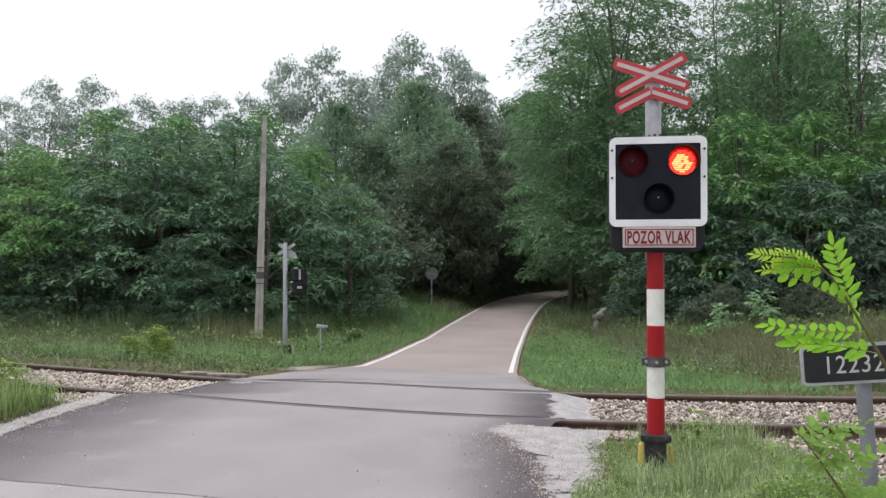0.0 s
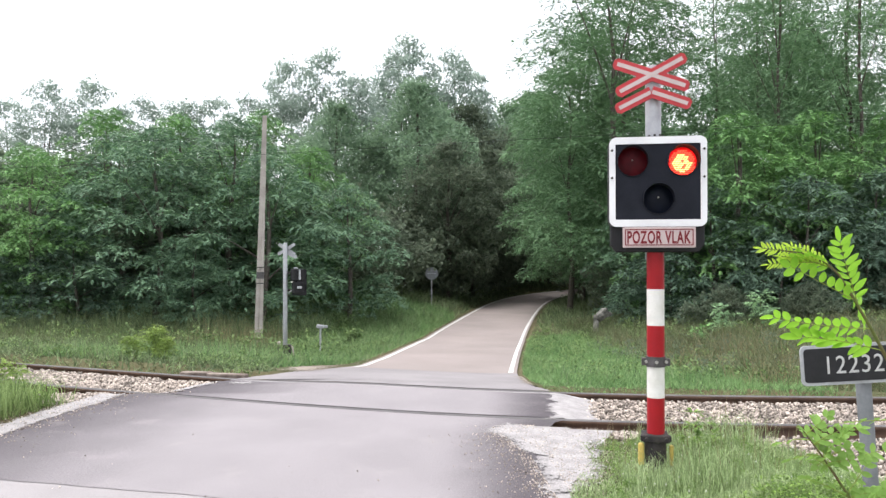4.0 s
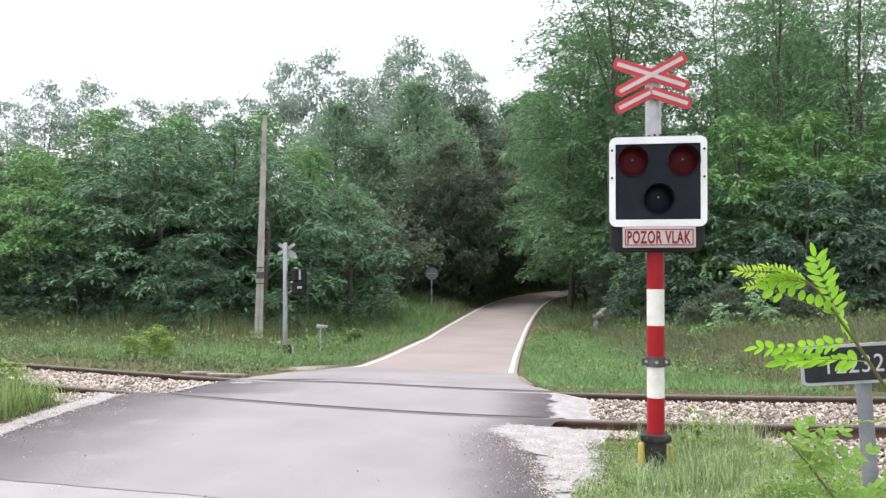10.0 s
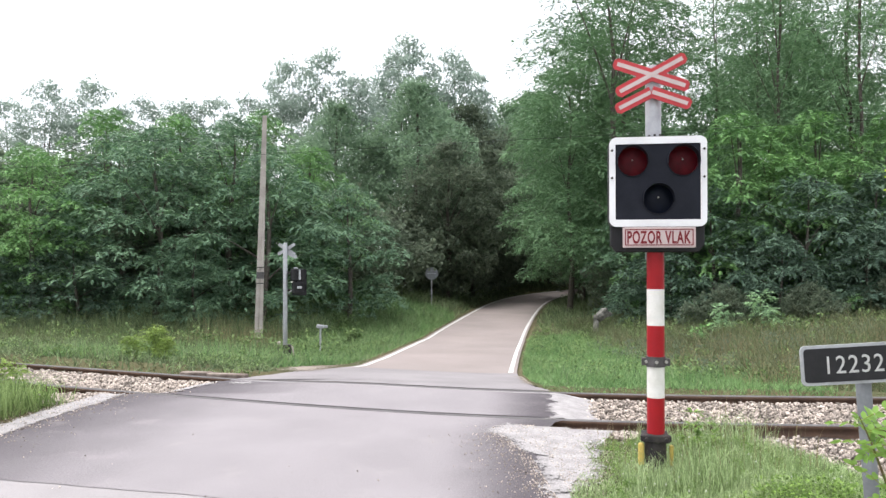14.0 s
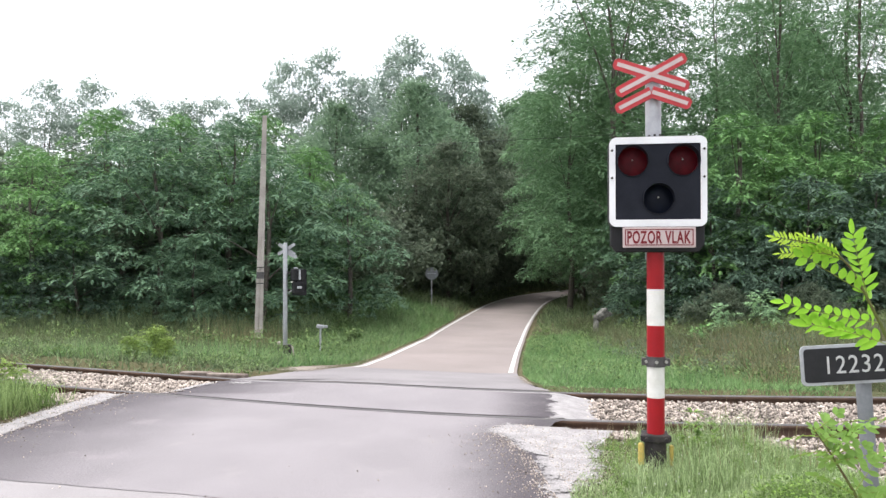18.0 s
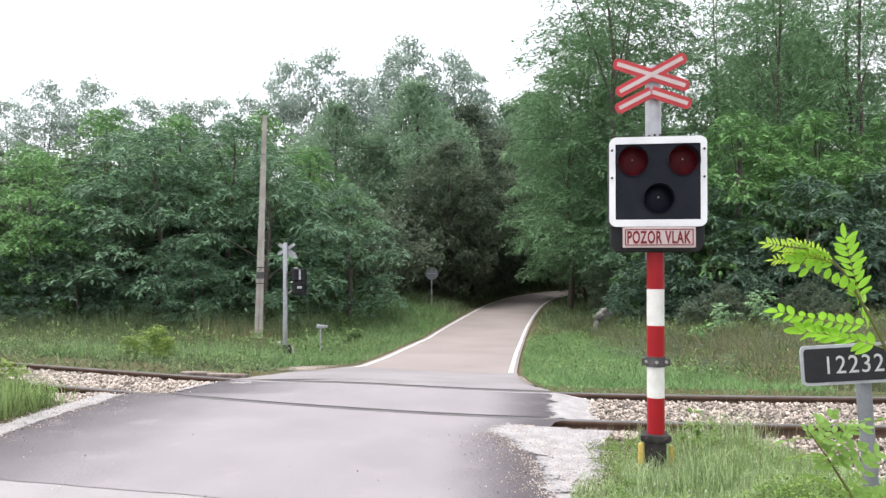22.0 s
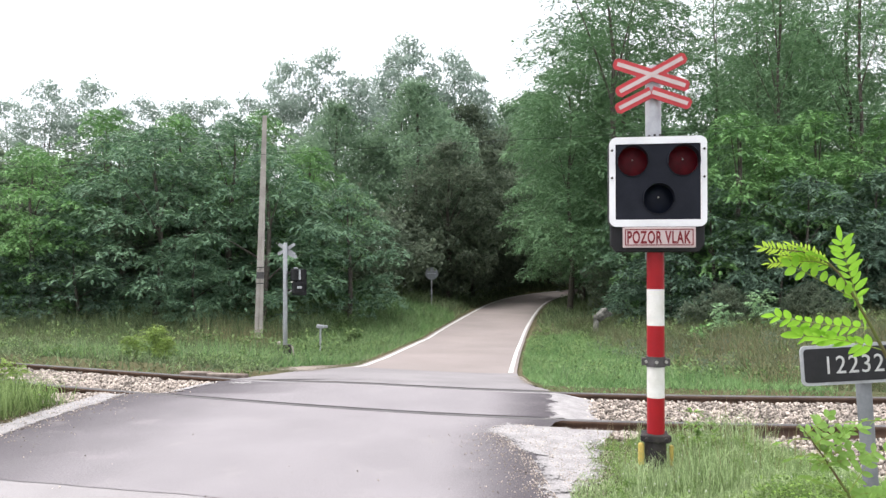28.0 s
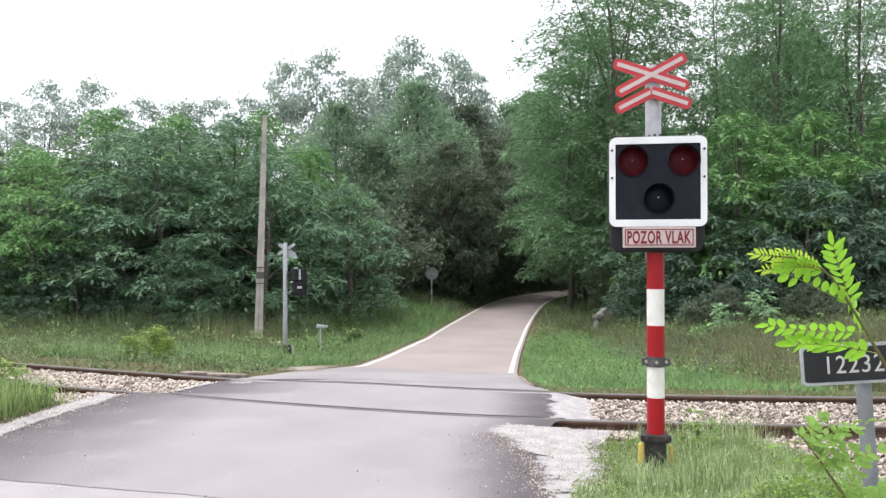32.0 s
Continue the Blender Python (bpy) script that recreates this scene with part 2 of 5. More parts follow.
M_GRASS_NEAR = leaf_mat("grass_fresh", (0.276, 0.38, 0.166), (0.408, 0.492, 0.276), 0.35, 0.4, 1.6)
M_GRASS_TUFT = leaf_mat("grass_tuft", (0.168, 0.259, 0.0885), (0.256, 0.336, 0.141), 0.35, 0.4, 1.6)
M_GRASS_LUSH = leaf_mat("grass_lush", (0.159, 0.283, 0.111), (0.223, 0.351, 0.146), 0.35, 0.3, 0.9)
M_GRASS_DRY = leaf_mat("grass_dry", (0.153, 0.159, 0.0855), (0.0988, 0.131, 0.0625), 0.25, 0.4, 0.8)
M_STALK = leaf_mat("dry_stalk", (0.304, 0.261, 0.158), (0.221, 0.203, 0.106), 0.2, 0.3, 1.2)
M_YELLOWISH = leaf_mat("yellowish_leaves", (0.193, 0.282, 0.0749), (0.261, 0.354, 0.0999), 0.4, 0.35, 3.0)
M_SAPLING = leaf_mat("sapling_leaves", (0.211, 0.343, 0.188), (0.27, 0.416, 0.219), 0.4, 0.2, 2.0)
M_WEED = leaf_mat("weed_leaves", (0.125, 0.201, 0.0793), (0.196, 0.279, 0.107), 0.35, 0.4, 0.8)
M_WEED_NEAR = leaf_mat("weed_leaves_fresh", (0.139, 0.246, 0.0616), (0.216, 0.323, 0.0847), 0.35, 0.4, 1.5)
M_SPRIG = leaf_mat("sprig_leaflet", (0.208, 0.447, 0.0416), (0.332, 0.603, 0.0647), 0.5, 0.30, 22, 0.35)
M_SEEDLING = leaf_mat("seedling_leaflet", (0.185, 0.332, 0.0721), (0.268, 0.416, 0.11), 0.45, 0.25, 22, 0.4)
M_SPRIG_YOUNG = leaf_mat("sprig_leaflet_young", (0.36, 0.541, 0.0692), (0.43, 0.611, 0.0832), 0.5, 0.12, 14, 0.4)


# ---- building helpers ----
def put(ob, material, parent=None, label=""):
    if material is not None:
        ob.data.materials.append(material)
    if parent is not None:
        ob.parent = parent
    if label:
        ob["label"] = label
    return ob


def part(name, bm, material, parent=None, label="", smooth=False, m=None):
    """One mesh object from a bmesh, under a thing or a part."""
    me = bpy.data.meshes.new(name)
    if smooth:
        for f in bm.faces:
            f.smooth = True
    bm.to_mesh(me)
    bm.free()
    if smooth:
        me.set_sharp_from_angle(angle=radians(40))
    ob = put(new(name, me), material, parent, label)
    if m is not None:
        ob.matrix_basis = m
    return ob


def arrays(name, verts, faces, material, parent=None, label="", smooth=False):
    """One mesh object from numpy corners and quads or triangles."""
    me = bpy.data.meshes.new(name)
    verts, faces = np.asarray(verts, np.float32), np.asarray(faces, np.int32)
    k = faces.shape[1]
    me.vertices.add(len(verts))
    me.vertices.foreach_set("co", verts.ravel())
    me.loops.add(faces.size)
    me.loops.foreach_set("vertex_index", faces.ravel())
    me.polygons.add(len(faces))
    me.polygons.foreach_set("loop_start", np.arange(len(faces), dtype=np.int32) * k)
    me.polygons.foreach_set("loop_total", np.full(len(faces), k, np.int32))
    if smooth:
        me.polygons.foreach_set("use_smooth", np.ones(len(faces), bool))
    me.update(calc_edges=True)
    return put(new(name, me), material, parent, label)


def box(sx, sy, sz, x=0, y=0, z=0, bevel=0.0, segs=2, m=None):
    bm = bmesh.new()
    bmesh.ops.create_cube(bm, size=1, matrix=Matrix.Translation((x, y, z)) @ Matrix.Diagonal((sx, sy, sz, 1)))
    if bevel:
        bmesh.ops.bevel(bm, geom=bm.edges[:], offset=bevel, segments=segs, profile=0.5, affect="EDGES")
    if m is not None:
        bmesh.ops.transform(bm, matrix=m, verts=bm.verts[:])
    return bm


def rod(r1, r2, h, x=0, y=0, z=0, sides=24, bevel=0.0, axis="z"):
    """A round bar that starts at (x, y, z) and runs h along its axis."""
    bm = bmesh.new()
    bmesh.ops.create_cone(bm, cap_ends=True, segments=sides, radius1=r1, radius2=r2, depth=h, matrix=Matrix.Translation((0, 0, h / 2)))
    if bevel:
        caps = [e for e in bm.edges if len(e.link_faces) == 2 and any(len(f.verts) > 4 for f in e.link_faces)]
        bmesh.ops.bevel(bm, geom=caps, offset=bevel, segments=2, profile=0.5, affect="EDGES")
    turn = {"z": Matrix(), "y": Matrix.Rotation(radians(90), 4, "X"), "x": Matrix.Rotation(radians(90), 4, "Y")}[axis]
    bmesh.ops.transform(bm, matrix=Matrix.Translation((x, y, z)) @ turn, verts=bm.verts[:])
    return bm


def join(*bms):
    out = bms[0]
    for b in bms[1:]:
        me = bpy.data.meshes.new("tmp")
        b.to_mesh(me)
        b.free()
        out.from_mesh(me)
        bpy.data.meshes.remove(me)
    return out


def rounded(w, h, r, n=6):
    """Corner points of a rounded rectangle in x and z."""
    pts = []
    for cx, cz, a0 in ((w / 2 - r, h / 2 - r, 0), (-w / 2 + r, h / 2 - r, 90), (-w / 2 + r, -h / 2 + r, 180), (w / 2 - r, -h / 2 + r, 270)):
        for i in range(n + 1):
            a = radians(a0 + 90 * i / n)
            pts.append((cx + r * math.cos(a), cz + r * math.sin(a)))
    return pts


def plate(pts, y0, y1, bevel=0.0):
    """A plate from an outline in x and z, from y0 (front) to y1 (back)."""
    bm = bmesh.new()
    front = bm.faces.new([bm.verts.new((x, y0, z)) for x, z in pts])
    ext = bmesh.ops.extrude_face_region(bm, geom=[front])
    bmesh.ops.translate(bm, vec=(0, y1 - y0, 0), verts=[v for v in ext["geom"] if isinstance(v, bmesh.types.BMVert)])
    bmesh.ops.recalc_face_normals(bm, faces=bm.faces[:])
    if bevel:
        rim = [e for e in bm.edges if any(len(f.verts) > 4 for f in e.link_faces)]
        bmesh.ops.bevel(bm, geom=rim, offset=bevel, segments=1, affect="EDGES")
    return bm


def ring(outer, inner, y0, y1):
    """A frame between two outlines with equal counts of points, from y0 to y1."""
    bm = bmesh.new()
    n = len(outer)
    rows = [[bm.verts.new((x, y, z)) for x, z in o] for o, y in ((outer, y0), (inner, y0), (inner, y1), (outer, y1))]
    for i in range(n):
        j = (i + 1) % n
        for a, b in ((0, 1), (1, 2), (2, 3), (3, 0)):
            bm.faces.new((rows[a][i], rows[a][j], rows[b][j], rows[b][i]))
    bmesh.ops.recalc_face_normals(bm, faces=bm.faces[:])
    return bm


def circle(r, n=32, cx=0, cz=0):
    return [(cx + r * math.cos(2 * math.pi * i / n), cz + r * math.sin(2 * math.pi * i / n)) for i in range(n)]


def writing(name, text, height, width, material, parent, m, depth=0.002, bold=0.02):
    """Raised letters of the given capital height and total width, facing -y, centred; one mesh."""
    cu = bpy.data.curves.new(name, "FONT")
    cu.body, cu.align_x, cu.align_y, cu.size, cu.extrude, cu.offset, cu.space_character = text, "CENTER", "CENTER", 1.0, 0.01, bold, 1.12
    tmp = bpy.data.objects.new(name, cu)
    scene.collection.objects.link(tmp)
    bpy.context.view_layer.update()
    me = bpy.data.meshes.new_from_object(tmp.evaluated_get(bpy.context.evaluated_depsgraph_get()))
    bpy.data.objects.remove(tmp)
    co = np.array([v.co for v in me.vertices])
    lo, hi = co.min(0), co.max(0)
    for v in me.vertices:
        p = [(v.co[i] - (lo[i] + hi[i]) / 2) / (hi[i] - lo[i]) for i in range(3)]
        v.co = (p[0] * width, -p[2] * depth, p[1] * height)
    ob = put(new(name, me), material, parent)
    ob.matrix_basis = m
    return ob


def tube(path, radii, sides=6):
    """Corners and quads of a bent, tapering tube."""
    path = np.asarray(path, float)
    n = len(path)
    tan = np.gradient(path, axis=0)
    tan /= np.linalg.norm(tan, axis=1)[:, None] + 1e-9
    ref = np.where(np.abs(tan[:, 2:3]) > 0.9, [[1.0, 0, 0]], [[0, 0, 1.0]])
    a = np.cross(tan, ref)
    a /= np.linalg.norm(a, axis=1)[:, None]
    b = np.cross(tan, a)
    ang = np.arange(sides) * 2 * np.pi / sides
    v = path[:, None] + np.asarray(radii)[:, None, None] * (np.cos(ang)[None, :, None] * a[:, None] + np.sin(ang)[None, :, None] * b[:, None])
    f = []
    for i in range(n - 1):
        for j in range(sides):
            k = (j + 1) % sides
            f.append((i * sides + j, i * sides + k, (i + 1) * sides + k, (i + 1) * sides + j))
    return v.reshape(-1, 3), np.array(f)


def wave(x, y, k=1.0, seed=0.0):
    """Smooth noise, about -1 to 1, for arrays of places."""
    return (np.sin(x * 1.7 * k + 3.1 * np.sin(y * 0.9 * k + seed)) + np.sin(y * 2.3 * k + 2.2 * np.sin(x * 1.1 * k - seed) + 1.3) + np.sin((x + y) * 3.9 * k + seed * 2)) / 3


# ---- plan: the track's bend, the lane's edges and the lie of the land ----
def track_y(x):
    return 8.70 - 0.22 * x + 0.18 * 2.2 * (np.log(np.cosh((x - 0.6) / 2.2)) - math.log(math.cosh(0.6 / 2.2)))


def track_slope(x):
    return -0.22 + 0.18 * np.tanh((x - 0.6) / 2.2)


def across(x, y):
    """Distance across the track from its middle, positive beyond it."""
    return (y - track_y(x)) / np.sqrt(1 + track_slope(x) ** 2)


def on_track(x, s):
    """The place at distance s across from the track's middle at x."""
    m = track_slope(x)
    n = np.sqrt(1 + m * m)
    return x - s * m / n, track_y(x) + s / n


def cant(x, s):
    """The track's tilt in its bend: the far rail lies lower there."""
    return -0.052 * ease(1.0, 3.2, -np.asarray(x, float)) * np.clip((s + 0.75) / 1.5, 0, 1.15)


def lane_x(y):
    t = np.asarray(y, float) - 15.5
    return -0.18 + 0.1088 * t + 0.0016 * t * t + 0.00035 * np.clip(t - 24, 0, 60) ** 3


def lane_left(y):
    return np.where(y < 15.5, np.interp(y, [-60, 5, 7.1, 7.9, 9.10, 9.20, 10.2, 11.2, 12.5, 15.5], [-4.2, -4.1, -4.07, -3.97, -3.78, -3.24, -2.99, -2.5, -2.22, -1.88]), lane_x(y) - 1.70)


def lane_right(y):
    return np.where(y < 15.5, np.interp(y, [-60, 5.2, 6.8, 7.7, 9.0, 10.0, 12.0, 15.5], [0.7, 0.77, 0.85, 1.2, 1.36, 1.2, 1.26, 1.49]), lane_x(y) + 1.67)


def beyond(s):
    """Fall of the land beyond the track."""
    return np.interp(s, [0.8, 1.2, 2.5, 6.5, 9, 11, 16, 25], [0, -0.03, -0.2, -0.70, -0.86, -0.95, -1.15, -1.2])


def ease(a, b, x):
    t = np.clip((x - a) / (b - a), 0, 1)
    return t * t * (3 - 2 * t)


def land(x, y):
    """Height of the ground without the lane and the track bed."""
    x, y = np.asarray(x, float), np.asarray(y, float)
    s = across(x, y)
    z = np.where(s > 0, beyond(s), 0.0)
    left, right = lane_left(y) - x, x - lane_right(y)
    far = ease(3, 9, s)
    z = z + far * ease(26, 36, y) * np.clip(left * 0.25 - 0.1, 0, 1.5) - 0.17 * ease(2, 7, s) * ease(0.3, 2.0, left) * (1 - ease(24, 30, y))
    z = z + far * np.clip((right - 1.5) * 0.085, 0, 0.75) + far * ease(30, 45, y) * np.clip(right * 0.16 - 0.2, 0, 1.2)
    z = z + (1 - far) * ease(0.8, 1.6, right) * 0.10 * (s < 0) * ease(1.0, 2.2, -s) * (1 - ease(2.5, 3.2, x + 0.4 * (y - 6.9)))
    return z + 0.03 * wave(x, y, 0.8) * ease(0.2, 1.2, np.maximum(left, right))


def ground_z(x, y):
    s = np.abs(across(x, y))
    z = land(x, y)
    z = z - 0.16 * (1 - ease(1.15, 1.7, s))
    z = z - 0.34 * ease(2.15, 2.75, x + 0.4 * (y - 6.9)) * (across(x, y) < 0) * (1 - ease(3.0, 4.2, s))
    inside = np.minimum(x - lane_left(y), lane_right(y) - x)
    return z - 0.10 * ease(-0.12, 0.12, inside) * (s > 1.0)


def sheet(name, xs, ys, zfun, material, label="", kind="structure"):
    gx, gy = np.meshgrid(xs, ys)
    v = np.stack([gx, gy, zfun(gx, gy)], -1).reshape(-1, 3)
    w, h = len(xs), len(ys)
    i = (np.arange(h - 1)[:, None] * w + np.arange(w - 1)[None]).ravel()
    return tagged(arrays(name, v, np.stack([i, i + 1, i + w + 1, i + w], 1), material, smooth=True), label, kind=kind)


def spread(stops):
    out = []
    for a, b, n in stops:
        out += list(np.linspace(a, b, n, endpoint=False))
    return np.array(out + [stops[-1][1]])


sheet("ground", spread([(-900, -120, 8), (-120, -30, 20), (-30, -8, 50), (-8, 8, 120), (8, 30, 50), (30, 120, 20), (120, 900, 8)]),
      spread([(-900, -60, 8), (-60, 0, 20), (0, 4, 16), (4, 14, 90), (14, 40, 60), (40, 120, 40), (120, 900, 8)]), ground_z, M_SOIL,
      "grassy soil of the verges and wood floor")


def strip(name, ys, left, right, z, material, label, across_n=10, kind="structure", parent=None, fade=0.0):
    """A paved strip between two edges that depend on y."""
    ys = np.asarray(ys, float)
    t = np.linspace(0, 1, across_n)
    l, r = left(ys), right(ys)
    gx = l[:, None] + (r - l)[:, None] * t[None]
    gy = np.repeat(ys[:, None], across_n, 1)
    v = np.stack([gx, gy, z(gx, gy)], -1).reshape(-1, 3)
    i = (np.arange(len(ys) - 1)[:, None] * across_n + np.arange(across_n - 1)[None]).ravel()
    ob = arrays(name, v, np.stack([i, i + 1, i + across_n + 1, i + across_n], 1), material, parent, smooth=True)
    if fade:
        ends = np.minimum(ys - ys[0], ys[-1] - ys)[:, None]
        inside = np.minimum(np.minimum(t, 1 - t)[None] * (r - l)[:, None], ends)
        cover = ob.data.attributes.new("cover", "FLOAT", "POINT")
        cover.data.foreach_set("value", np.clip(inside / fade, 0, 1.3).astype(np.float32).ravel())
    return tagged(ob, label, kind=kind)


def far_z(x, y):
    """Height of the lane beyond the rails."""
    s = across(x, y)
    return beyond(s) + cant(x, s) * (1 - ease(0.9, 2.4, s))


def paved(name, s0, s1, material, label, z=0.0, inset=0.0, n=150, rows=30):
    """Asphalt between two distances across the track, over the lane's width, with ragged ends."""
    xs = np.linspace(-5.2, 2.4, 160)
    v = []
    def start(u):
        """The overlay begins on a line askew to the track, the rest at its distance s0."""
        if s0 is not None:
            return np.full_like(u, s0)
        m = track_slope(u)
        return np.sqrt(1 + m * m) * (4.85 - 0.24 * u - track_y(u) + 0.01 * wave(u, u * 0, 4.0)) / (1 - 0.24 * m)
    for k in np.linspace(0, 1, rows):
        s = start(xs) + (s1 - start(xs)) * k
        px, py = on_track(xs, s)
        l, r = lane_left(py), lane_right(py)
        lo, hi = xs[px > l + inset][0], xs[px < r - inset][-1]
        u = np.linspace(lo, hi, n)
        u[0] += 0.025 * wave(np.array(k * 9.0), np.array(1.0), 2)
        u[-1] += 0.025 * wave(np.array(k * 9.0), np.array(5.0), 2)
        s = start(u) + (s1 - start(u)) * k
        qx, qy = on_track(u, s)
        v.append(np.stack([qx, qy, np.full(n, z) + np.where(s > 0, beyond(across(qx, qy)), 0) + cant(u, s) * (1 - ease(0.9, 2.4, s))], -1))
    v = np.concatenate(v)
    i = (np.arange(rows - 1)[:, None] * n + np.arange(n - 1)[None]).ravel()
    ob = arrays(name, v, np.stack([i, i + 1, i + n + 1, i + n], 1), material, smooth=True)
    wear = ob.data.attributes.new("wear", "FLOAT", "POINT")
    left, right = v[:, 0] - lane_left(v[:, 1]), lane_right(v[:, 1]) - v[:, 0]
    wear.data.foreach_set("value", (np.clip(left / 2.3, 0, 1) * np.clip((right - 0.12) / 0.95, 0, 1) * 1.05).astype(np.float32))
    return tagged(ob, label, kind="structure")


GAUGE = 0.7525
paved("road_crossing_near", None, -GAUGE - 0.055, M_ASPHALT, "worn grey asphalt overlay before the rails")
paved("road_crossing_middle", -GAUGE + 0.080, GAUGE - 0.110, M_ASPHALT, "grey asphalt infill between the two rails")
paved("road_crossing_far", GAUGE + 0.130, 2.6, M_RAMP, "pale asphalt ramp falling away beyond the rails")


# Flush strips: dark ones paint the grooves' shade, the pale one the railhead's shine.
for s0, s1, m_, deep in ((-GAUGE - 0.060, -GAUGE - 0.030, M_GROOVE_SHADE, -0.004), (-GAUGE + 0.030, -GAUGE + 0.085, M_GROOVE_SHADE, -0.005), (GAUGE - 0.115, GAUGE - 0.030, M_APPROACH, -0.004), (GAUGE + 0.030, GAUGE + 0.135, M_GROOVE_SHADE, -0.005)):
    paved("flangeway_fill", s0, s1, m_, "packed dirt beside the rail, groove shade and rail shine in its colour", deep, 0.0, 60, 3)


strip("road_near", np.linspace(-60, 7.0, 90), lane_left, lambda y: lane_right(y), lambda x, y: np.full_like(x, -0.004), M_APPROACH, "older pale asphalt lane before the crossing")
strip("road_ramp", np.linspace(10.4, 15.25, 30), lane_left, lane_right, lambda x, y: far_z(x, y) - 0.004, M_RAMP, "grey asphalt ramp joining lane and crossing", 8)
strip("road_far", np.linspace(15.25, 84, 190), lane_left, lane_right, lambda x, y: beyond(across(x, y)) - 0.004, M_OLDROAD, "narrow pale asphalt lane bending into the wood", 8)
for name, off in (("road_line_left", -1.55), ("road_line_right", 1.55)):
    strip(name, np.linspace(15.3, 84, 200), lambda y: lane_x(y) + off - 0.048, lambda y: lane_x(y) + off + 0.048,
          lambda x, y: beyond(across(x, y)) + 0.004, M_LINE, "worn white edge line painted on the lane", 3)


# ---- railway ----
def rail_object(name, s, parent):
    prof = [(-0.07, -0.15), (0.07, -0.15), (0.07, -0.14), (0.012, -0.12), (0.009, -0.05), (0.034, -0.04), (0.036, -0.008), (0.028, 0.0),
            (-0.028, 0.0), (-0.036, -0.008), (-0.034, -0.04), (-0.009, -0.05), (-0.012, -0.12), (-0.07, -0.14)]
    xs = spread([(-60, -9, 12), (-9, 7, 110), (7, 60, 12)])
    n, k = len(xs), len(prof)
    v = []
    for x in xs:
        for o, z in prof:
            px, py = on_track(x, s + o)
            v.append((px, py, z + float(cant(x, s))))
    i = np.arange(n - 1)[:, None] * k
    j = np.arange(k)[None]
    j2 = (j + 1) % k
    f = np.stack([i + j, i + j2, i + k + j2, i + k + j], -1).reshape(-1, 4)
    ob = arrays(name, v, f, M_RUST, parent)
    ob.data.materials.append(M_RAILTOP)
    worn = np.tile(np.array([1 if q in (6, 7, 8) else 0 for q in range(k)], np.int32), n - 1)
    ob.data.polygons.foreach_set("material_index", worn)
    return ob


track = tagged(new("railway_track"), "rusty single railway track curving across the lane", "railway track")
for s in (-GAUGE, GAUGE):
    rail_object("rail", s, track)


def scatter_stones(name, n, pick, size, seed, material, label):
    """Broken stones lying on the bed, as one heap that nobody could count."""
    rng = np.random.default_rng(seed)
    base = np.array([(-1, -1, -1), (1, -1, -1), (1, 1, -1), (-1, 1, -1), (-1, -1, 1), (1, -1, 1), (1, 1, 1), (-1, 1, 1)]) / 1.45
    tri = np.array([(0, 2, 1), (0, 3, 2), (4, 5, 6), (4, 6, 7), (0, 1, 5), (0, 5, 4), (1, 2, 6), (1, 6, 5), (2, 3, 7), (2, 7, 6), (3, 0, 4), (3, 4, 7)])
    p = pick(rng, n)
    n = len(p)
    r = size * rng.uniform(0.55, 1.25, (n, 1, 1))
    shape = base[None] * rng.uniform(0.5, 1.25, (n, 8, 1)) * rng.uniform(0.6, 1.15, (n, 1, 3)) * r
    a = rng.uniform(0, 6.28, n)
    c, s = np.cos(a)[:, None], np.sin(a)[:, None]
    q = shape.copy()
    q[..., 0], q[..., 1] = shape[..., 0] * c - shape[..., 1] * s, shape[..., 0] * s + shape[..., 1] * c
    b = rng.uniform(-1.2, 1.2, n)
    c, s = np.cos(b)[:, None], np.sin(b)[:, None]
    w = q.copy()
    w[..., 1], w[..., 2] = q[..., 1] * c - q[..., 2] * s, q[..., 1] * s + q[..., 2] * c
    v = (w + p[:, None]).reshape(-1, 3)
    f = (tri[None] + 8 * np.arange(n)[:, None, None]).reshape(-1, 3)
    return tagged(arrays(name, v, f, material), label, "ballast", kind="stuff")


def bed_z(s):
    return np.where(s < -GAUGE, -0.125, -0.075) - 0.30 * np.clip(s - 1.05, 0, 1) - 0.05 * np.clip(-s - 1.2, 0, 3)


def on_bed(x0, x1, lo=-1.75, hi=1.5):
    def pick(rng, n):
        x, s = rng.uniform(x0, x1, n), rng.uniform(lo, hi, n)
        keep = (np.abs(np.abs(s) - GAUGE) > 0.075)
        x, s = x[keep], s[keep]
        px, py = on_track(x, s)
        out = (px < lane_left(py) - 0.22) | (px > lane_right(py) + 0.22)
        out &= (s > -1.75) | (px + 0.4 * (py - 6.9) > 2.15)
        px, py, s = px[out], py[out], s[out]
        return np.stack([px, py, bed_z(s) + cant(px, s) + rng.uniform(-0.02, 0.018, len(s))], -1)
    return pick


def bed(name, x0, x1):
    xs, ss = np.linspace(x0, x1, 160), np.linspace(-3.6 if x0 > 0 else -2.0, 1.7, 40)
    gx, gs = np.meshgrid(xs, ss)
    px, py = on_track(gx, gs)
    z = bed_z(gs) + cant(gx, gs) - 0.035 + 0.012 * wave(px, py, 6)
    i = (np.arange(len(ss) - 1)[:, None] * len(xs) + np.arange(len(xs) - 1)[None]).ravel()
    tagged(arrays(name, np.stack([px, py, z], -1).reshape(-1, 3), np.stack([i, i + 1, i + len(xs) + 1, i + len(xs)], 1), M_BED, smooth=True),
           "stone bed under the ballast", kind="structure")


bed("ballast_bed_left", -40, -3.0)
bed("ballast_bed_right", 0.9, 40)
scatter_stones("ballast_stones", 31000, on_bed(1.0, 6.6, -3.3, 0.68), 0.0198, 3, M_STONE, "pale broken limestone ballast between rusty rails")
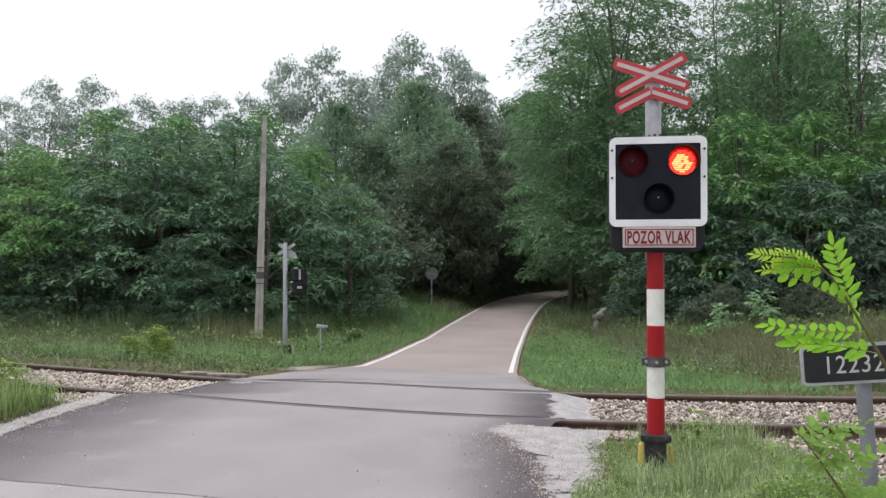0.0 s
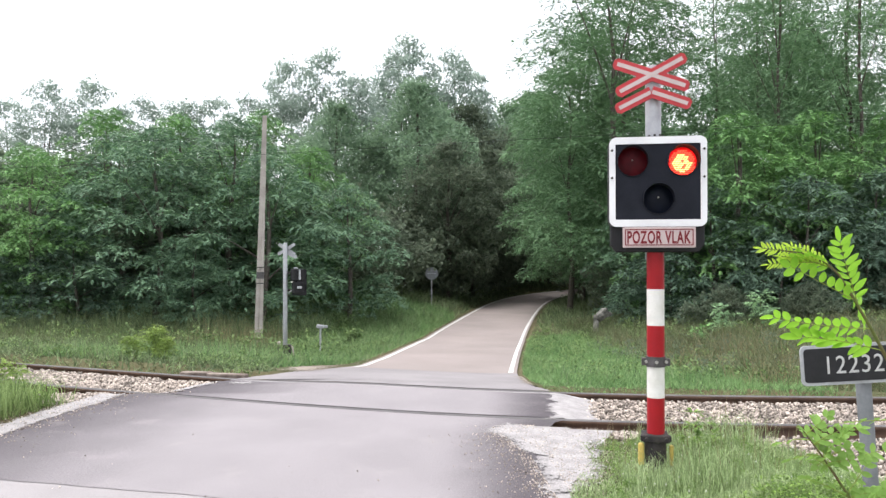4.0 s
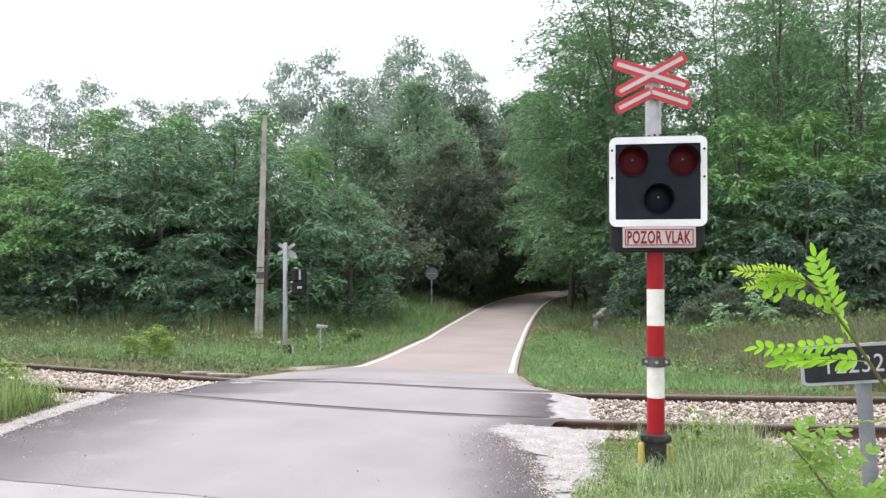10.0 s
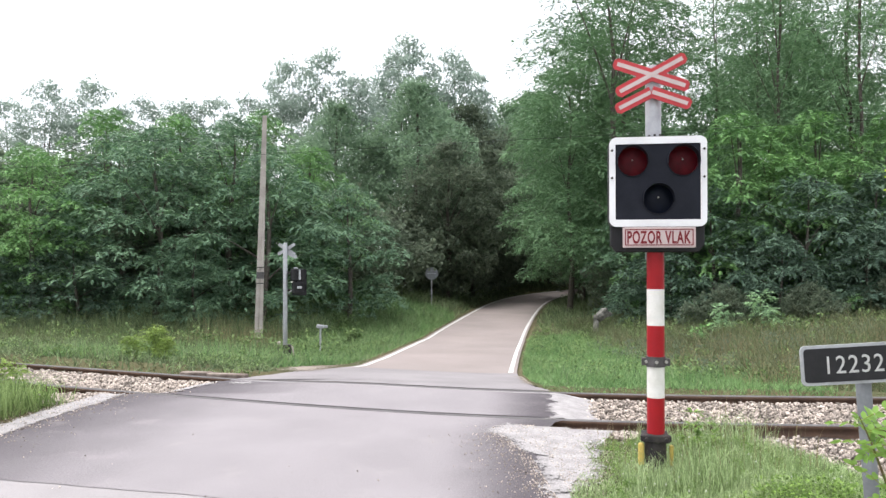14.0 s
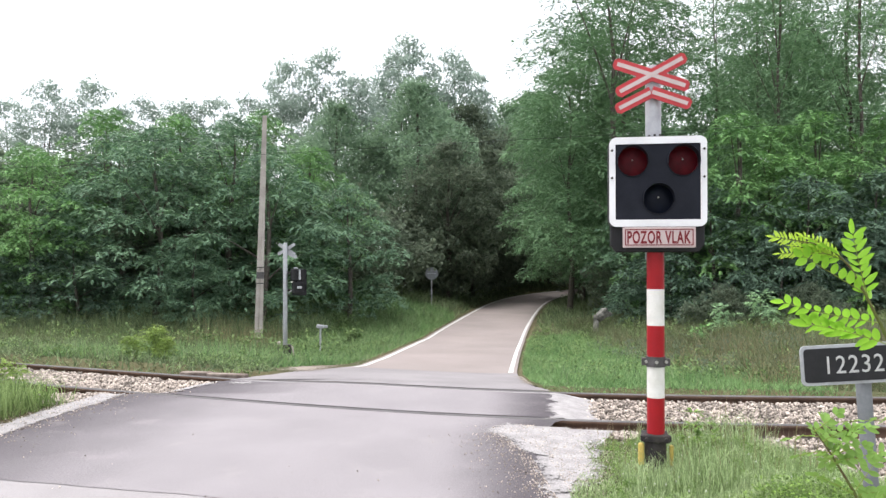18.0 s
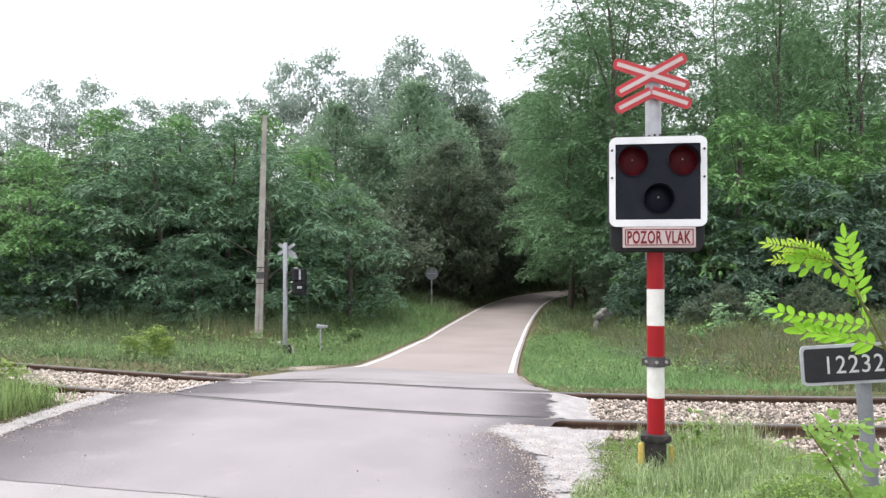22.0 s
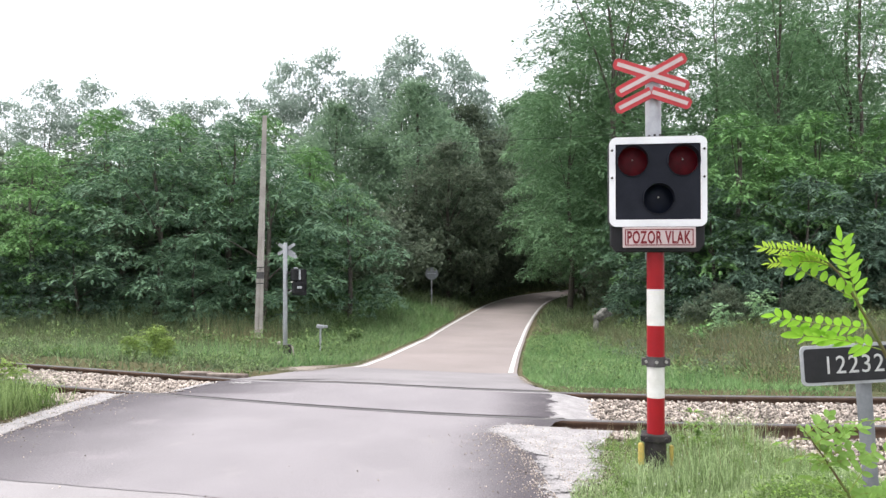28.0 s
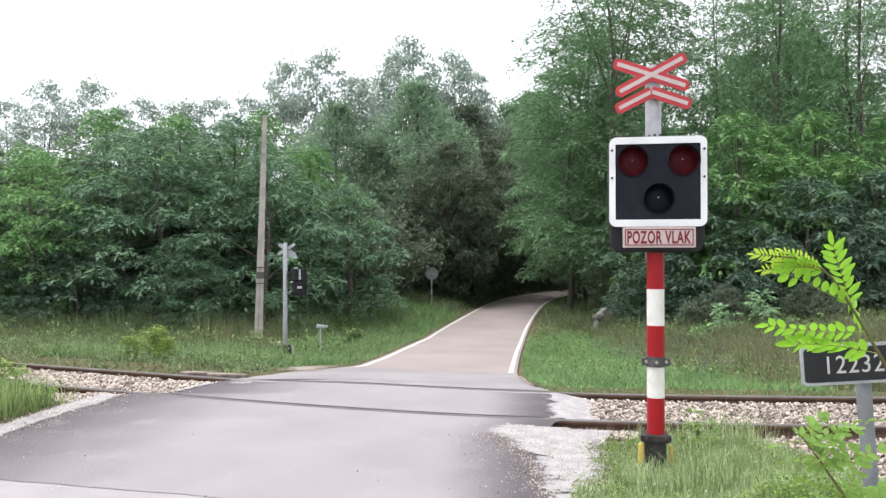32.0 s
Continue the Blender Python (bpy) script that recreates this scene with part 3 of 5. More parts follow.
scatter_stones("ballast_stones", 17000, on_bed(-9.5, -2.6, -1.75, 0.68), 0.0245, 4, M_STONE, "pale broken limestone ballast between rusty rails")


# ---- trees ----
def leaf_shape(kind):
    """Corners (n, 4, 3) of the blades of one spray of leaves, about 1 long, along x."""
    if kind in ("acacia", "airy"):
        q = []
        for i in range(3):
            x = 0.22 + i * 0.25
            w, h = 0.27 - 0.04 * abs(i - 0.8), 0.13
            z = -0.22 * x * x
            q.append([(x + 0.03, -w, z - 0.04), (x + h, 0, z), (x + 0.03, w, z - 0.04), (x - h, 0, z)])
        q.append([(0.90, -0.08, -0.19), (1.1, 0, -0.27), (0.90, 0.08, -0.19), (0.80, 0, -0.14)])
        return np.array(q)
    rng = np.random.default_rng(5)
    q = []
    for i in range(5):
        c, a, t = rng.uniform(-0.5, 0.5, 3) * (1, 1, 0.6), rng.uniform(0, 6.28), rng.uniform(-0.6, 0.6)
        u = np.array((math.cos(a), math.sin(a), t)) * 0.30
        w = np.array((-math.sin(a), math.cos(a), rng.uniform(-0.5, 0.5))) * 0.16
        q.append([c - u, c - w, c + u, c + w])
    return np.array(q)


def crown(rng, clumps, per, length, kind, name, material, parent):
    """Sprays of leaves on rounded, drooping tufts: clumps are rows of centre, radius and outward way."""
    tmpl = leaf_shape(kind)
    nb = len(tmpl)
    allv = []
    for cx, cy, cz, r, ox, oy in clumps:
        n = max(6, int(per * r * r))
        rho, phi = r * np.sqrt(rng.uniform(0, 1, n)), rng.uniform(0, 6.28, n)
        if kind == "acacia":
            # a flat, lobed bough: leaves spread over its top and droop at its rim
            q = np.sqrt(rng.uniform(0, 1, n))
            lobes = 1 + 0.24 * np.sin(3 * phi + cx * 7 + cz * 3) + 0.14 * np.sin(7 * phi + cz * 11)
            rho = r * q * lobes
            pz = cz + 0.74 * r * np.sqrt(1 - q * q * 0.98) * (0.8 + 0.2 * np.sin(4 * phi + 9 * q + cy * 5)) - 0.36 * r + rng.normal(0, 0.05 * r, n)
            tilt, roll = 0.25 - 0.60 * q * q + rng.normal(0, 0.28, n), rng.normal(0, 0.35, n)
        elif kind == "airy":
            # a rounder, looser bough, leafy all round
            q = np.sqrt(rng.uniform(0, 1, n))
            rho = r * q * (1 + 0.28 * np.sin(3 * phi + cx * 5 + cz * 3) + 0.16 * np.sin(8 * phi + cz * 9))
            side = np.where(rng.uniform(0, 1, n) < 0.72, 1.0, -0.6)
            pz = cz + side * 0.55 * r * np.sqrt(1 - q * q * 0.98) + rng.normal(0, 0.07 * r, n)
            tilt, roll = side * 0.2 - 0.45 * q * q + rng.normal(0, 0.38, n), rng.normal(0, 0.45, n)
        else:
            pz = cz + rng.normal(0, 0.42 * r, n) * np.sqrt(np.clip(1.1 - (rho / r) ** 2, 0, 1))
            tilt, roll = rng.normal(0.08, 0.26, n), rng.normal(0, 0.3, n)
        px, py = cx + rho * np.cos(phi), cy + rho * np.sin(phi)
        az = np.arctan2(np.sin(phi) * rho / r + oy * 0.35, np.cos(phi) * rho / r + ox * 0.35) + rng.normal(0, 0.8, n)
        s = length * rng.uniform(0.65, 1.25, n)
        t = tmpl.reshape(-1, 3)
        x, y, z = (t[None, :, k] * s[:, None] for k in range(3))
        y, z = y * np.cos(roll)[:, None] - z * np.sin(roll)[:, None], y * np.sin(roll)[:, None] + z * np.cos(roll)[:, None]
        x, z = x * np.cos(tilt)[:, None] - z * np.sin(tilt)[:, None], x * np.sin(tilt)[:, None] + z * np.cos(tilt)[:, None]
        x, y = x * np.cos(az)[:, None] - y * np.sin(az)[:, None], x * np.sin(az)[:, None] + y * np.cos(az)[:, None]
        allv.append(np.stack([x + px[:, None], y + py[:, None], z + pz[:, None]], -1).reshape(-1, 3))
    v = np.concatenate(allv)
    return arrays(name, v, np.arange(len(v)).reshape(-1, 4), material, parent)


def tree(name, label, seed, h, spread_x, low, kind, material, n_clumps, per, length, r_clump=(0.55, 1.1), trunk_r=0.12, top=1.0, lean=0.0, category="tree"):
    """A tree at the origin: bent trunk, limbs to its boughs, and a crown between the heights low and h."""
    rng = np.random.default_rng(seed)
    root = tagged(new(name), label, category, "trees of the wood")
    z = np.linspace(-0.3, h * 0.9, 9)
    path = np.stack([lean * z / h + 0.12 * np.sin(z * 0.9 + seed), 0.12 * np.sin(z * 0.7 + seed * 2), z], -1)
    v, f = tube(path, np.linspace(trunk_r * 1.25, trunk_r * 0.2, 9), 8)
    arrays("trunk", v, f, M_BARK, root, smooth=True)
    clumps = []
    for i in range(n_clumps):
        # of several places take the one furthest from the other boughs, so that gaps stay between them
        best, most = None, -1.0
        for _ in range(5):
            u = (i + rng.uniform(0, 1)) / n_clumps
            zz = low + (h - low) * u
            prof = (1 - max(0.0, (u - 0.45) / 0.55) ** 1.7 * top) * (0.72 + 0.28 * min(1, u / 0.25))
            a = rng.uniform(0, 6.283)
            rad = spread_x * prof * rng.uniform(0.35, 1.0) ** 0.6
            rad *= 1 + 0.18 * math.sin(3 * a + seed)
            c = (lean * zz / h + rad * math.cos(a), rad * math.sin(a), zz, rng.uniform(*r_clump) * (1.0 if u < 0.8 else 0.75), math.cos(a), math.sin(a))
            gap = min((math.hypot(c[0] - o[0], c[1] - o[1], 2 * (c[2] - o[2])) for o in clumps), default=1.0)
            if gap > most:
                best, most = c, gap
        clumps.append(best)
    picks = rng.choice(n_clumps, min(7, n_clumps), replace=False)
    for i in picks:
        c = clumps[i]
        z0 = max(0.4, c[2] * 0.62)
        b = np.array((lean * z0 / h + 0.12 * math.sin(z0 * 0.9 + seed), 0.12 * math.sin(z0 * 0.7 + seed * 2), z0))
        e = np.array(c[:3])
        t = np.linspace(0, 1, 6)[:, None]
        pth = b + (e - b) * t + np.array((0, 0, 0.5)) * (t * (1 - t)) * np.linalg.norm(e - b) * 0.5
        v, f = tube(pth, np.linspace(trunk_r * 0.32, trunk_r * 0.06, 6), 5)
        arrays("limb", v, f, M_BARK, root, smooth=True)
    crown(rng, clumps, per, length, kind, "crown", material, root)
    return root


def plant(ob, x, y, turn=0.0, size=1.0, first=False):
    m = pose(x, y, float(land(x, y)) - 0.05, 0, 0, turn) @ Matrix.Scale(size, 4)
    if first:
        ob.matrix_basis = m
        return ob
    return copy_thing(ob, m)


ACACIA = "dense young acacia with dark green feathery leaves"
bush_a = tree("acacia_tree", ACACIA, 11, 6.6, 2.9, 0.3, "acacia", M_ACACIA, 56, 320, 0.205, (0.45, 1.05))
bush_b = tree("acacia_tree", ACACIA, 12, 7.2, 3.1, 0.3, "acacia", M_ACACIA, 60, 320, 0.205, (0.45, 1.05))
bush_c = tree("acacia_tree", "young acacia with lighter green feathery leaves", 13, 6.8, 2.6, 0.2, "acacia", M_ACACIA_B, 56, 320, 0.205, (0.45, 1.05))
bush_d = tree("low_acacia_tree", "low young feathery acacia with canopy shade in its leaf colour", 14, 4.6, 2.5, 0.3, "acacia", M_ACACIA_SHADE, 46, 320, 0.205, (0.42, 0.95), 0.09)
tall_a = tree("tall_acacia_tree", "tall slender acacia with an airy green crown", 21, 17, 3.4, 3.5, "airy", M_ACACIA_T, 64, 165, 0.215, (0.75, 1.5), 0.10)
tall_b = tree("tall_acacia_tree", "tall acacia with bare lower trunk and airy crown", 22, 18, 3.0, 6.0, "airy", M_ACACIA_T, 48, 150, 0.215, (0.75, 1.5), 0.10)
tall_c = tree("overhanging_acacia_tree", "large dense acacia leaning over the lane", 23, 16, 3.7, 2.1, "acacia", M_ACACIA_D, 105, 195, 0.23, (0.75, 1.5), 0.17, 0.6, -1.0)
oak_a = tree("broadleaf_tree", "dense broadleaf tree with distance haze in its dull green", 31, 13, 4.2, 1.0, "broad", M_OAK_HAZE, 95, 50, 0.40, (0.8, 1.6), 0.2)
# Darker copy of the broadleaf tree; its colour carries the shade round the lane.
oak_b = tree("broadleaf_tree", "broadleaf tree with the wood's shade in its leaf colour", 33, 13, 4.2, 1.0, "broad", M_THICKET_SHADE, 90, 50, 0.40, (0.8, 1.6), 0.2)
far_a = tree("far_tree", "green tree at the wood's edge, haze in its leaf colour", 41, 15, 4.4, 1.0, "broad", M_FAR_HAZE, 70, 26, 0.6, (0.9, 1.9), 0.22)
far_b = tree("far_tree", "thin-crowned tree against the sky, haze in its leaf colour", 42, 16, 3.6, 3.0, "broad", M_FAR_HAZE, 84, 70, 0.36, (0.5, 1.15), 0.11, 0.9)
thicket = tree("undergrowth_bush", "leafy undergrowth at the wood's edge, shade in its leaf colour", 51, 4.2, 3.0, 0.1, "broad", M_THICKET_SHADE, 44, 44, 0.42, (0.7, 1.4), 0.08, 1.0, 0.0, "bush")

# left of the lane: a dense stand of young acacias
plant(bush_a, -6.4, 27.8, 0, 1.0, True)
plant(bush_b, -10.6, 28.5, 0, 1.0, True)
plant(bush_c, 9.2, 28.4, 10, 0.92, True)
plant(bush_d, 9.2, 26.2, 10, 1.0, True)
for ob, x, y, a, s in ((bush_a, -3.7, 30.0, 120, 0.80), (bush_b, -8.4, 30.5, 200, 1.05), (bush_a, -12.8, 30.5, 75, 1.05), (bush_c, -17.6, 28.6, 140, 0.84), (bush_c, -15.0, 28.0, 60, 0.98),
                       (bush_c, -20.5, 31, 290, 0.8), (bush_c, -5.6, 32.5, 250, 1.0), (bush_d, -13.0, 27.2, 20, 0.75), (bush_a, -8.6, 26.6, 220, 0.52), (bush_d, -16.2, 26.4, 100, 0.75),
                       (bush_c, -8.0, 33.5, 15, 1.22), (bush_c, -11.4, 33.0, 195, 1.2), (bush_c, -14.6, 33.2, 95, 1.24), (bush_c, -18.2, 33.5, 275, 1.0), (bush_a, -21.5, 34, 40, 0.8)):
    plant(ob, x, y, a, s)
# The smallest bushes, atop the right bank, stand for the dark shaded gap there.
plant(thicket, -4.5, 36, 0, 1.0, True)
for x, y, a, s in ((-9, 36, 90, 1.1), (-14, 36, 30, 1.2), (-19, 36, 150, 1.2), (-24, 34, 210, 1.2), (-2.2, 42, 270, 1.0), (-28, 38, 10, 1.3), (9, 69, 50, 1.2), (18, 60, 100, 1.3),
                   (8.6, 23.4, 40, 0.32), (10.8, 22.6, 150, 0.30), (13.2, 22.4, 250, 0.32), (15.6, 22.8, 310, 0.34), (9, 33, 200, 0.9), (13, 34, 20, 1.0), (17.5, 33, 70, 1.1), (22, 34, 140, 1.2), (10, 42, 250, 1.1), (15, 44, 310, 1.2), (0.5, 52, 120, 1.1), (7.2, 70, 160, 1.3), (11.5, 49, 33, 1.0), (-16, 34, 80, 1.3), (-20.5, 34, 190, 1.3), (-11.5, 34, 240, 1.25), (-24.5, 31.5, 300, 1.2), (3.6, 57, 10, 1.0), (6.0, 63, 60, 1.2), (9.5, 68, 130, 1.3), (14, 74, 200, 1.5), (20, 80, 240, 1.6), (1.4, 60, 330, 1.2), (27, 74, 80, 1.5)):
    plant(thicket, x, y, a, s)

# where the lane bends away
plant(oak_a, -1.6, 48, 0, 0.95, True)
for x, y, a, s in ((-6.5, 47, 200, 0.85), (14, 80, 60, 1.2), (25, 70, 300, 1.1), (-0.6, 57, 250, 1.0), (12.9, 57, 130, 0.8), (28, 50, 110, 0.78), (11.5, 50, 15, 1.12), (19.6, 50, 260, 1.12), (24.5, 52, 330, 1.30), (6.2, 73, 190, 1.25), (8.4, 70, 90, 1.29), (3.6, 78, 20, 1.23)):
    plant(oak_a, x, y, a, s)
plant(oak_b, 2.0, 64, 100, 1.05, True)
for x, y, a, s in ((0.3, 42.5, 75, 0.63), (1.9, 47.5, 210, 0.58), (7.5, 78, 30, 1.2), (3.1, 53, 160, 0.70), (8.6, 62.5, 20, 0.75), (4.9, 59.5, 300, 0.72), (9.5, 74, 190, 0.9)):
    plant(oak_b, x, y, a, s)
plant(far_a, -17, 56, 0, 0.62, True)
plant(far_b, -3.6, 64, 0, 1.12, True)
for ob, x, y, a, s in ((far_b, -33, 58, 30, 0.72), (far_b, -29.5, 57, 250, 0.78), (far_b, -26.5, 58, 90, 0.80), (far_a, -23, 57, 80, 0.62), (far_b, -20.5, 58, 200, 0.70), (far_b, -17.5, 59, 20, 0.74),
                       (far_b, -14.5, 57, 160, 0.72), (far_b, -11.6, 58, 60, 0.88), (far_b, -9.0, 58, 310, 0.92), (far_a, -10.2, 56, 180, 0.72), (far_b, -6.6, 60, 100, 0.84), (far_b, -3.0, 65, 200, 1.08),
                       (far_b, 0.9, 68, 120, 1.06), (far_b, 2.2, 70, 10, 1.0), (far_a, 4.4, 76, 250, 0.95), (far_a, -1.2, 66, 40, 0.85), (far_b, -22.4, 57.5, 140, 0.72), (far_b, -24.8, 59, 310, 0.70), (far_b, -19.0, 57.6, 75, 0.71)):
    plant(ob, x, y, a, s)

# right of the lane: tall acacias over a lower bright thicket
plant(tall_c, 7.7, 32.0, 0, 1.0, True)
plant(tall_a, 16.6, 30.5, 0, 1.0, True)
plant(tall_b, 14.5, 33, 0, 1.0, True)
for ob, x, y, a, s in ((tall_c, 6.2, 37, 70, 0.72), (tall_c, 8.6, 39, 150, 1.05), (tall_b, 18, 34, 80, 1.0), (tall_c, 8.2, 46, 250, 1.0), (tall_a, 13.5, 38, 60, 1.0), (tall_a, 16.8, 41, 30, 1.05),
                       (tall_b, 21.5, 33, 190, 1.0), (tall_a, 23, 39, 260, 1.0), (tall_b, 9.5, 50, 45, 1.0), (tall_c, 20, 43, 300, 0.95), (tall_c, 7.5, 41.5, 200, 0.58), (tall_c, 8.2, 48, 330, 0.6)):
    plant(ob, x, y, a, s)
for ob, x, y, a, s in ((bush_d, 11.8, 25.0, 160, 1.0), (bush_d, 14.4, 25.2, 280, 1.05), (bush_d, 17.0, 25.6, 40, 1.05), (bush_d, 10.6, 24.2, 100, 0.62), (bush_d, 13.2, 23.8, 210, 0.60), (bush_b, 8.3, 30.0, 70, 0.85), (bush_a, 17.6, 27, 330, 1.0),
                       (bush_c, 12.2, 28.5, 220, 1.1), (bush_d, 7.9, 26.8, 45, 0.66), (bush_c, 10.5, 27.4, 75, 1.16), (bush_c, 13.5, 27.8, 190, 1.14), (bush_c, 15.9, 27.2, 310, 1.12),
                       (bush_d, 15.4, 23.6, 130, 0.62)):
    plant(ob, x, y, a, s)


# ---- grass ----
def grass(name, n, pick, height, width, material, label, seed, bend=0.7, simple=False, cut=True):
    """Blades in one heap: each a bent, pointed strip."""
    rng = np.random.default_rng(seed)
    x, y = pick(rng, n)
    n = len(x)
    z = ground_z(x, y) - 0.01
    h = height * rng.uniform(0.35, 1.25, n) ** 1.2 * (1 + 0.45 * wave(x, y, 1.2, 2.0)) * (short_near_track(x, y) if cut else 1.0)
    a, lean = rng.uniform(0, 6.283, n), rng.uniform(0.1, 1.0, n) * bend
    face = rng.uniform(0, 6.283, n)
    w = width * rng.uniform(0.6, 1.3, n)
    dx, dy = np.cos(a) * lean * h, np.sin(a) * lean * h
    sx, sy = np.cos(face) * w, np.sin(face) * w
    p0 = np.stack([x - sx, y - sy, z], -1)
    p1 = np.stack([x + sx, y + sy, z], -1)
    p2 = np.stack([x + sx * 0.7 + dx * 0.3, y + sy * 0.7 + dy * 0.3, z + h * 0.6], -1)
    p3 = np.stack([x - sx * 0.7 + dx * 0.3, y - sy * 0.7 + dy * 0.3, z + h * 0.6], -1)
    p4 = np.stack([x + dx, y + dy, z + h * (1 - 0.25 * lean)], -1)
    if simple:
        v = np.stack([p0, p1, p4], 1).reshape(-1, 3)
        return tagged(arrays(name, v, np.arange(len(v)).reshape(-1, 3), material), label, "grass", kind="stuff")
    v = np.stack([p0, p1, p2, p3, p4], 1).reshape(-1, 3)
    k = 5 * np.arange(n)[:, None]
    f = np.concatenate([k + [[0, 1, 2]], k + [[0, 2, 3]], k + [[3, 2, 4]]])
    return tagged(arrays(name, v, f, material), label, "grass", kind="stuff")


def field(x0, x1, y0, y1, near, margin=0.1, patch=None):
    """Random places in a stretch of the plan, off the lane and off the ballast."""
    def pick(rng, n):
        x, y = rng.uniform(x0, x1, n), rng.uniform(y0, y1, n)
        s = across(x, y)
        ok = ((s < -1.35 - 0.35 * rng.uniform(0, 1, n)) & (x + 0.4 * (y - 6.9) < 2.35 + 0.3 * rng.uniform(0, 1, n)) if near else (s > 1.15 + 0.2 * rng.uniform(0, 1, n))) & ((x < lane_left(y) - margin - (0 if near else 0.50) * ease(11.6, 12.8, y) * (1 - ease(13.5, 18, y))) | (x > lane_right(y) + margin + (0.24 if near else 0) * ease(5.2, 6.2, y)))
        if patch is not None:
            ok &= wave(x, y, 0.9, patch) > rng.uniform(-0.9, 0.7, n)
        return x[ok], y[ok]
    return pick


def short_near_track(x, y):
    """Cut grass beside the rails and the lane, taller further off."""
    s = np.abs(across(x, y))
    edge = np.maximum(lane_left(y) - x, x - lane_right(y))
    open_ = 1.0
    for cx, cy in ((-4.08, 19.9), (-5.55, 24.0), (-3.2, 19.4)):
        open_ = open_ * (0.3 + 0.7 * ease(0.5, 1.3, np.hypot(x - cx, (y - cy + 1.0) / 2)))
    return open_ * (0.35 + 0.65 * ease(1.2, 3.5, s)) * (0.4 + 0.6 * ease(0.0, 1.2, edge))


grass("verge_grass", 9000, field(0.8, 5.5, -4.0, 4.0, True), 0.16, 0.006, M_GRASS_NEAR, "fresh green grass along the lane", 10, 0.9)
grass("verge_grass", 60000, field(0.8, 4.2, 4.0, 7.5, True), 0.125, 0.0028, M_GRASS_NEAR, "fresh green grass round the signal's foot", 1, 0.9)
grass("verge_grass", 20000, field(-8, -4.1, 5.0, 10, True, 0.30), 0.36, 0.0045, M_GRASS_TUFT, "tall fresh grass beside the lane", 2, 1.15, False, False)
grass("verge_grass", 90000, field(-24, -1.0, 9.5, 31, False, 0.15), 0.36, 0.014, M_GRASS, "uncut green grass beyond the railway", 5, 1.5, True)
grass("verge_grass", 50000, field(-24, -1.0, 9.5, 31, False, 0.4, 1.0), 0.40, 0.010, M_GRASS_DRY, "dry yellow grass stalks beyond the railway", 6, 1.3, True)
grass("verge_grass", 22000, field(1.3, 19, 9.5, 30, False, 0.2), 0.30, 0.012, M_GRASS, "uncut green grass on the bank", 7, 1.5, True)
grass("verge_grass", 60000, field(1.2, 5.0, 9.5, 26, False, 0.12), 0.24, 0.009, M_GRASS_LUSH, "lush green grass beside the lane", 14, 1.2, True)
grass("verge_grass", 60000, field(-7.0, 0.5, 13, 36, False, 0.12), 0.36, 0.011, M_GRASS_LUSH, "lush green grass beside the lane", 15, 1.2, True)
grass("verge_grass", 120000, field(4.5, 19, 10.0, 30, False, 0.4, 2.0), 0.55, 0.010, M_GRASS_DRY, "dry yellow grass on the bank under the trees", 8, 1.3, True)
grass("verge_grass", 45000, field(-8, 12, 30, 62, False, 0.2), 0.4, 0.022, M_GRASS, "shaded grass along the lane into the wood", 9, 1.3, True)


grass("verge_grass", 16000, field(-22, -4.0, 24.6, 27.5, False, 0.4), 0.80, 0.013, M_GRASS, "tall hazy grass under the acacias", 16, 0.9, True, False)
grass("verge_grass", 13000, field(-22, -4.4, 15.5, 26.5, False, 0.4, 3.0), 0.72, 0.008, M_GRASS_DRY, "tall dry grass in the uncut verge", 17, 0.9, True, False)
grass("verge_grass", 26000, field(4.2, 13, 9.9, 21, False, 0.4, 2.5), 0.46, 0.006, M_STALK, "dry grass down to the rails", 18, 1.1, True)
grass("verge_grass", 60000, field(0.8, 4.2, 3.8, 7.5, True), 0.07, 0.0032, M_GRASS_NEAR, "short dense grass of the verge", 21, 1.3)
grass("verge_grass", 1500, field(1.30, 2.0, 5.15, 5.66, True), 0.26, 0.0026, M_GRASS_NEAR, "taller grass before the signal's foot", 22, 0.7, False, False)
grass("verge_grass", 1300, field(1.60, 2.75, 6.1, 6.9, True), 0.21, 0.0026, M_GRASS_NEAR, "taller grass towards the rail", 23, 0.6, False, False)
grass("dry_stalks", 260, field(1.35, 2.7, 5.2, 6.8, True), 0.34, 0.0022, M_STALK, "dry grass stalks round the signal's foot", 12, 0.35, False, False)
grass("dry_stalks", 900, field(-7.5, -4.6, 20.5, 25.5, False), 0.75, 0.006, M_STALK, "dry grass stalks round the pole's foot", 13, 0.35, True, False)


def weeds(name, n, x0, x1, y0, y1, near, size, material, label, seed, margin=0.3, patch=None):
    """Low leafy weeds among the grass."""
    rng = np.random.default_rng(seed)
    x, y = field(x0, x1, y0, y1, near, margin, patch)(rng, n)
    z = ground_z(x, y)
    rows = [(a, b, c + size * rng.uniform(0.5, 1.6), size * rng.uniform(0.8, 1.6), 0, 0) for a, b, c in zip(x, y, z)]
    ob = crown(rng, rows, 8 / size ** 2, size * 0.55, "broad", name, material, None)
    return tagged(ob, label, "weeds", kind="stuff")


weeds("verge_weeds", 1700, -16, -1.5, 10.8, 28, False, 0.13, M_WEED, "leafy weeds among the uncut grass", 51)
weeds("verge_weeds", 900, 2, 18, 10.5, 29, False, 0.16, M_WEED, "leafy weeds on the grassy bank", 52)
weeds("verge_weeds", 900, 1.1, 4.2, 4.2, 6.8, True, 0.040, M_WEED_NEAR, "small leafy weeds in the verge", 53)
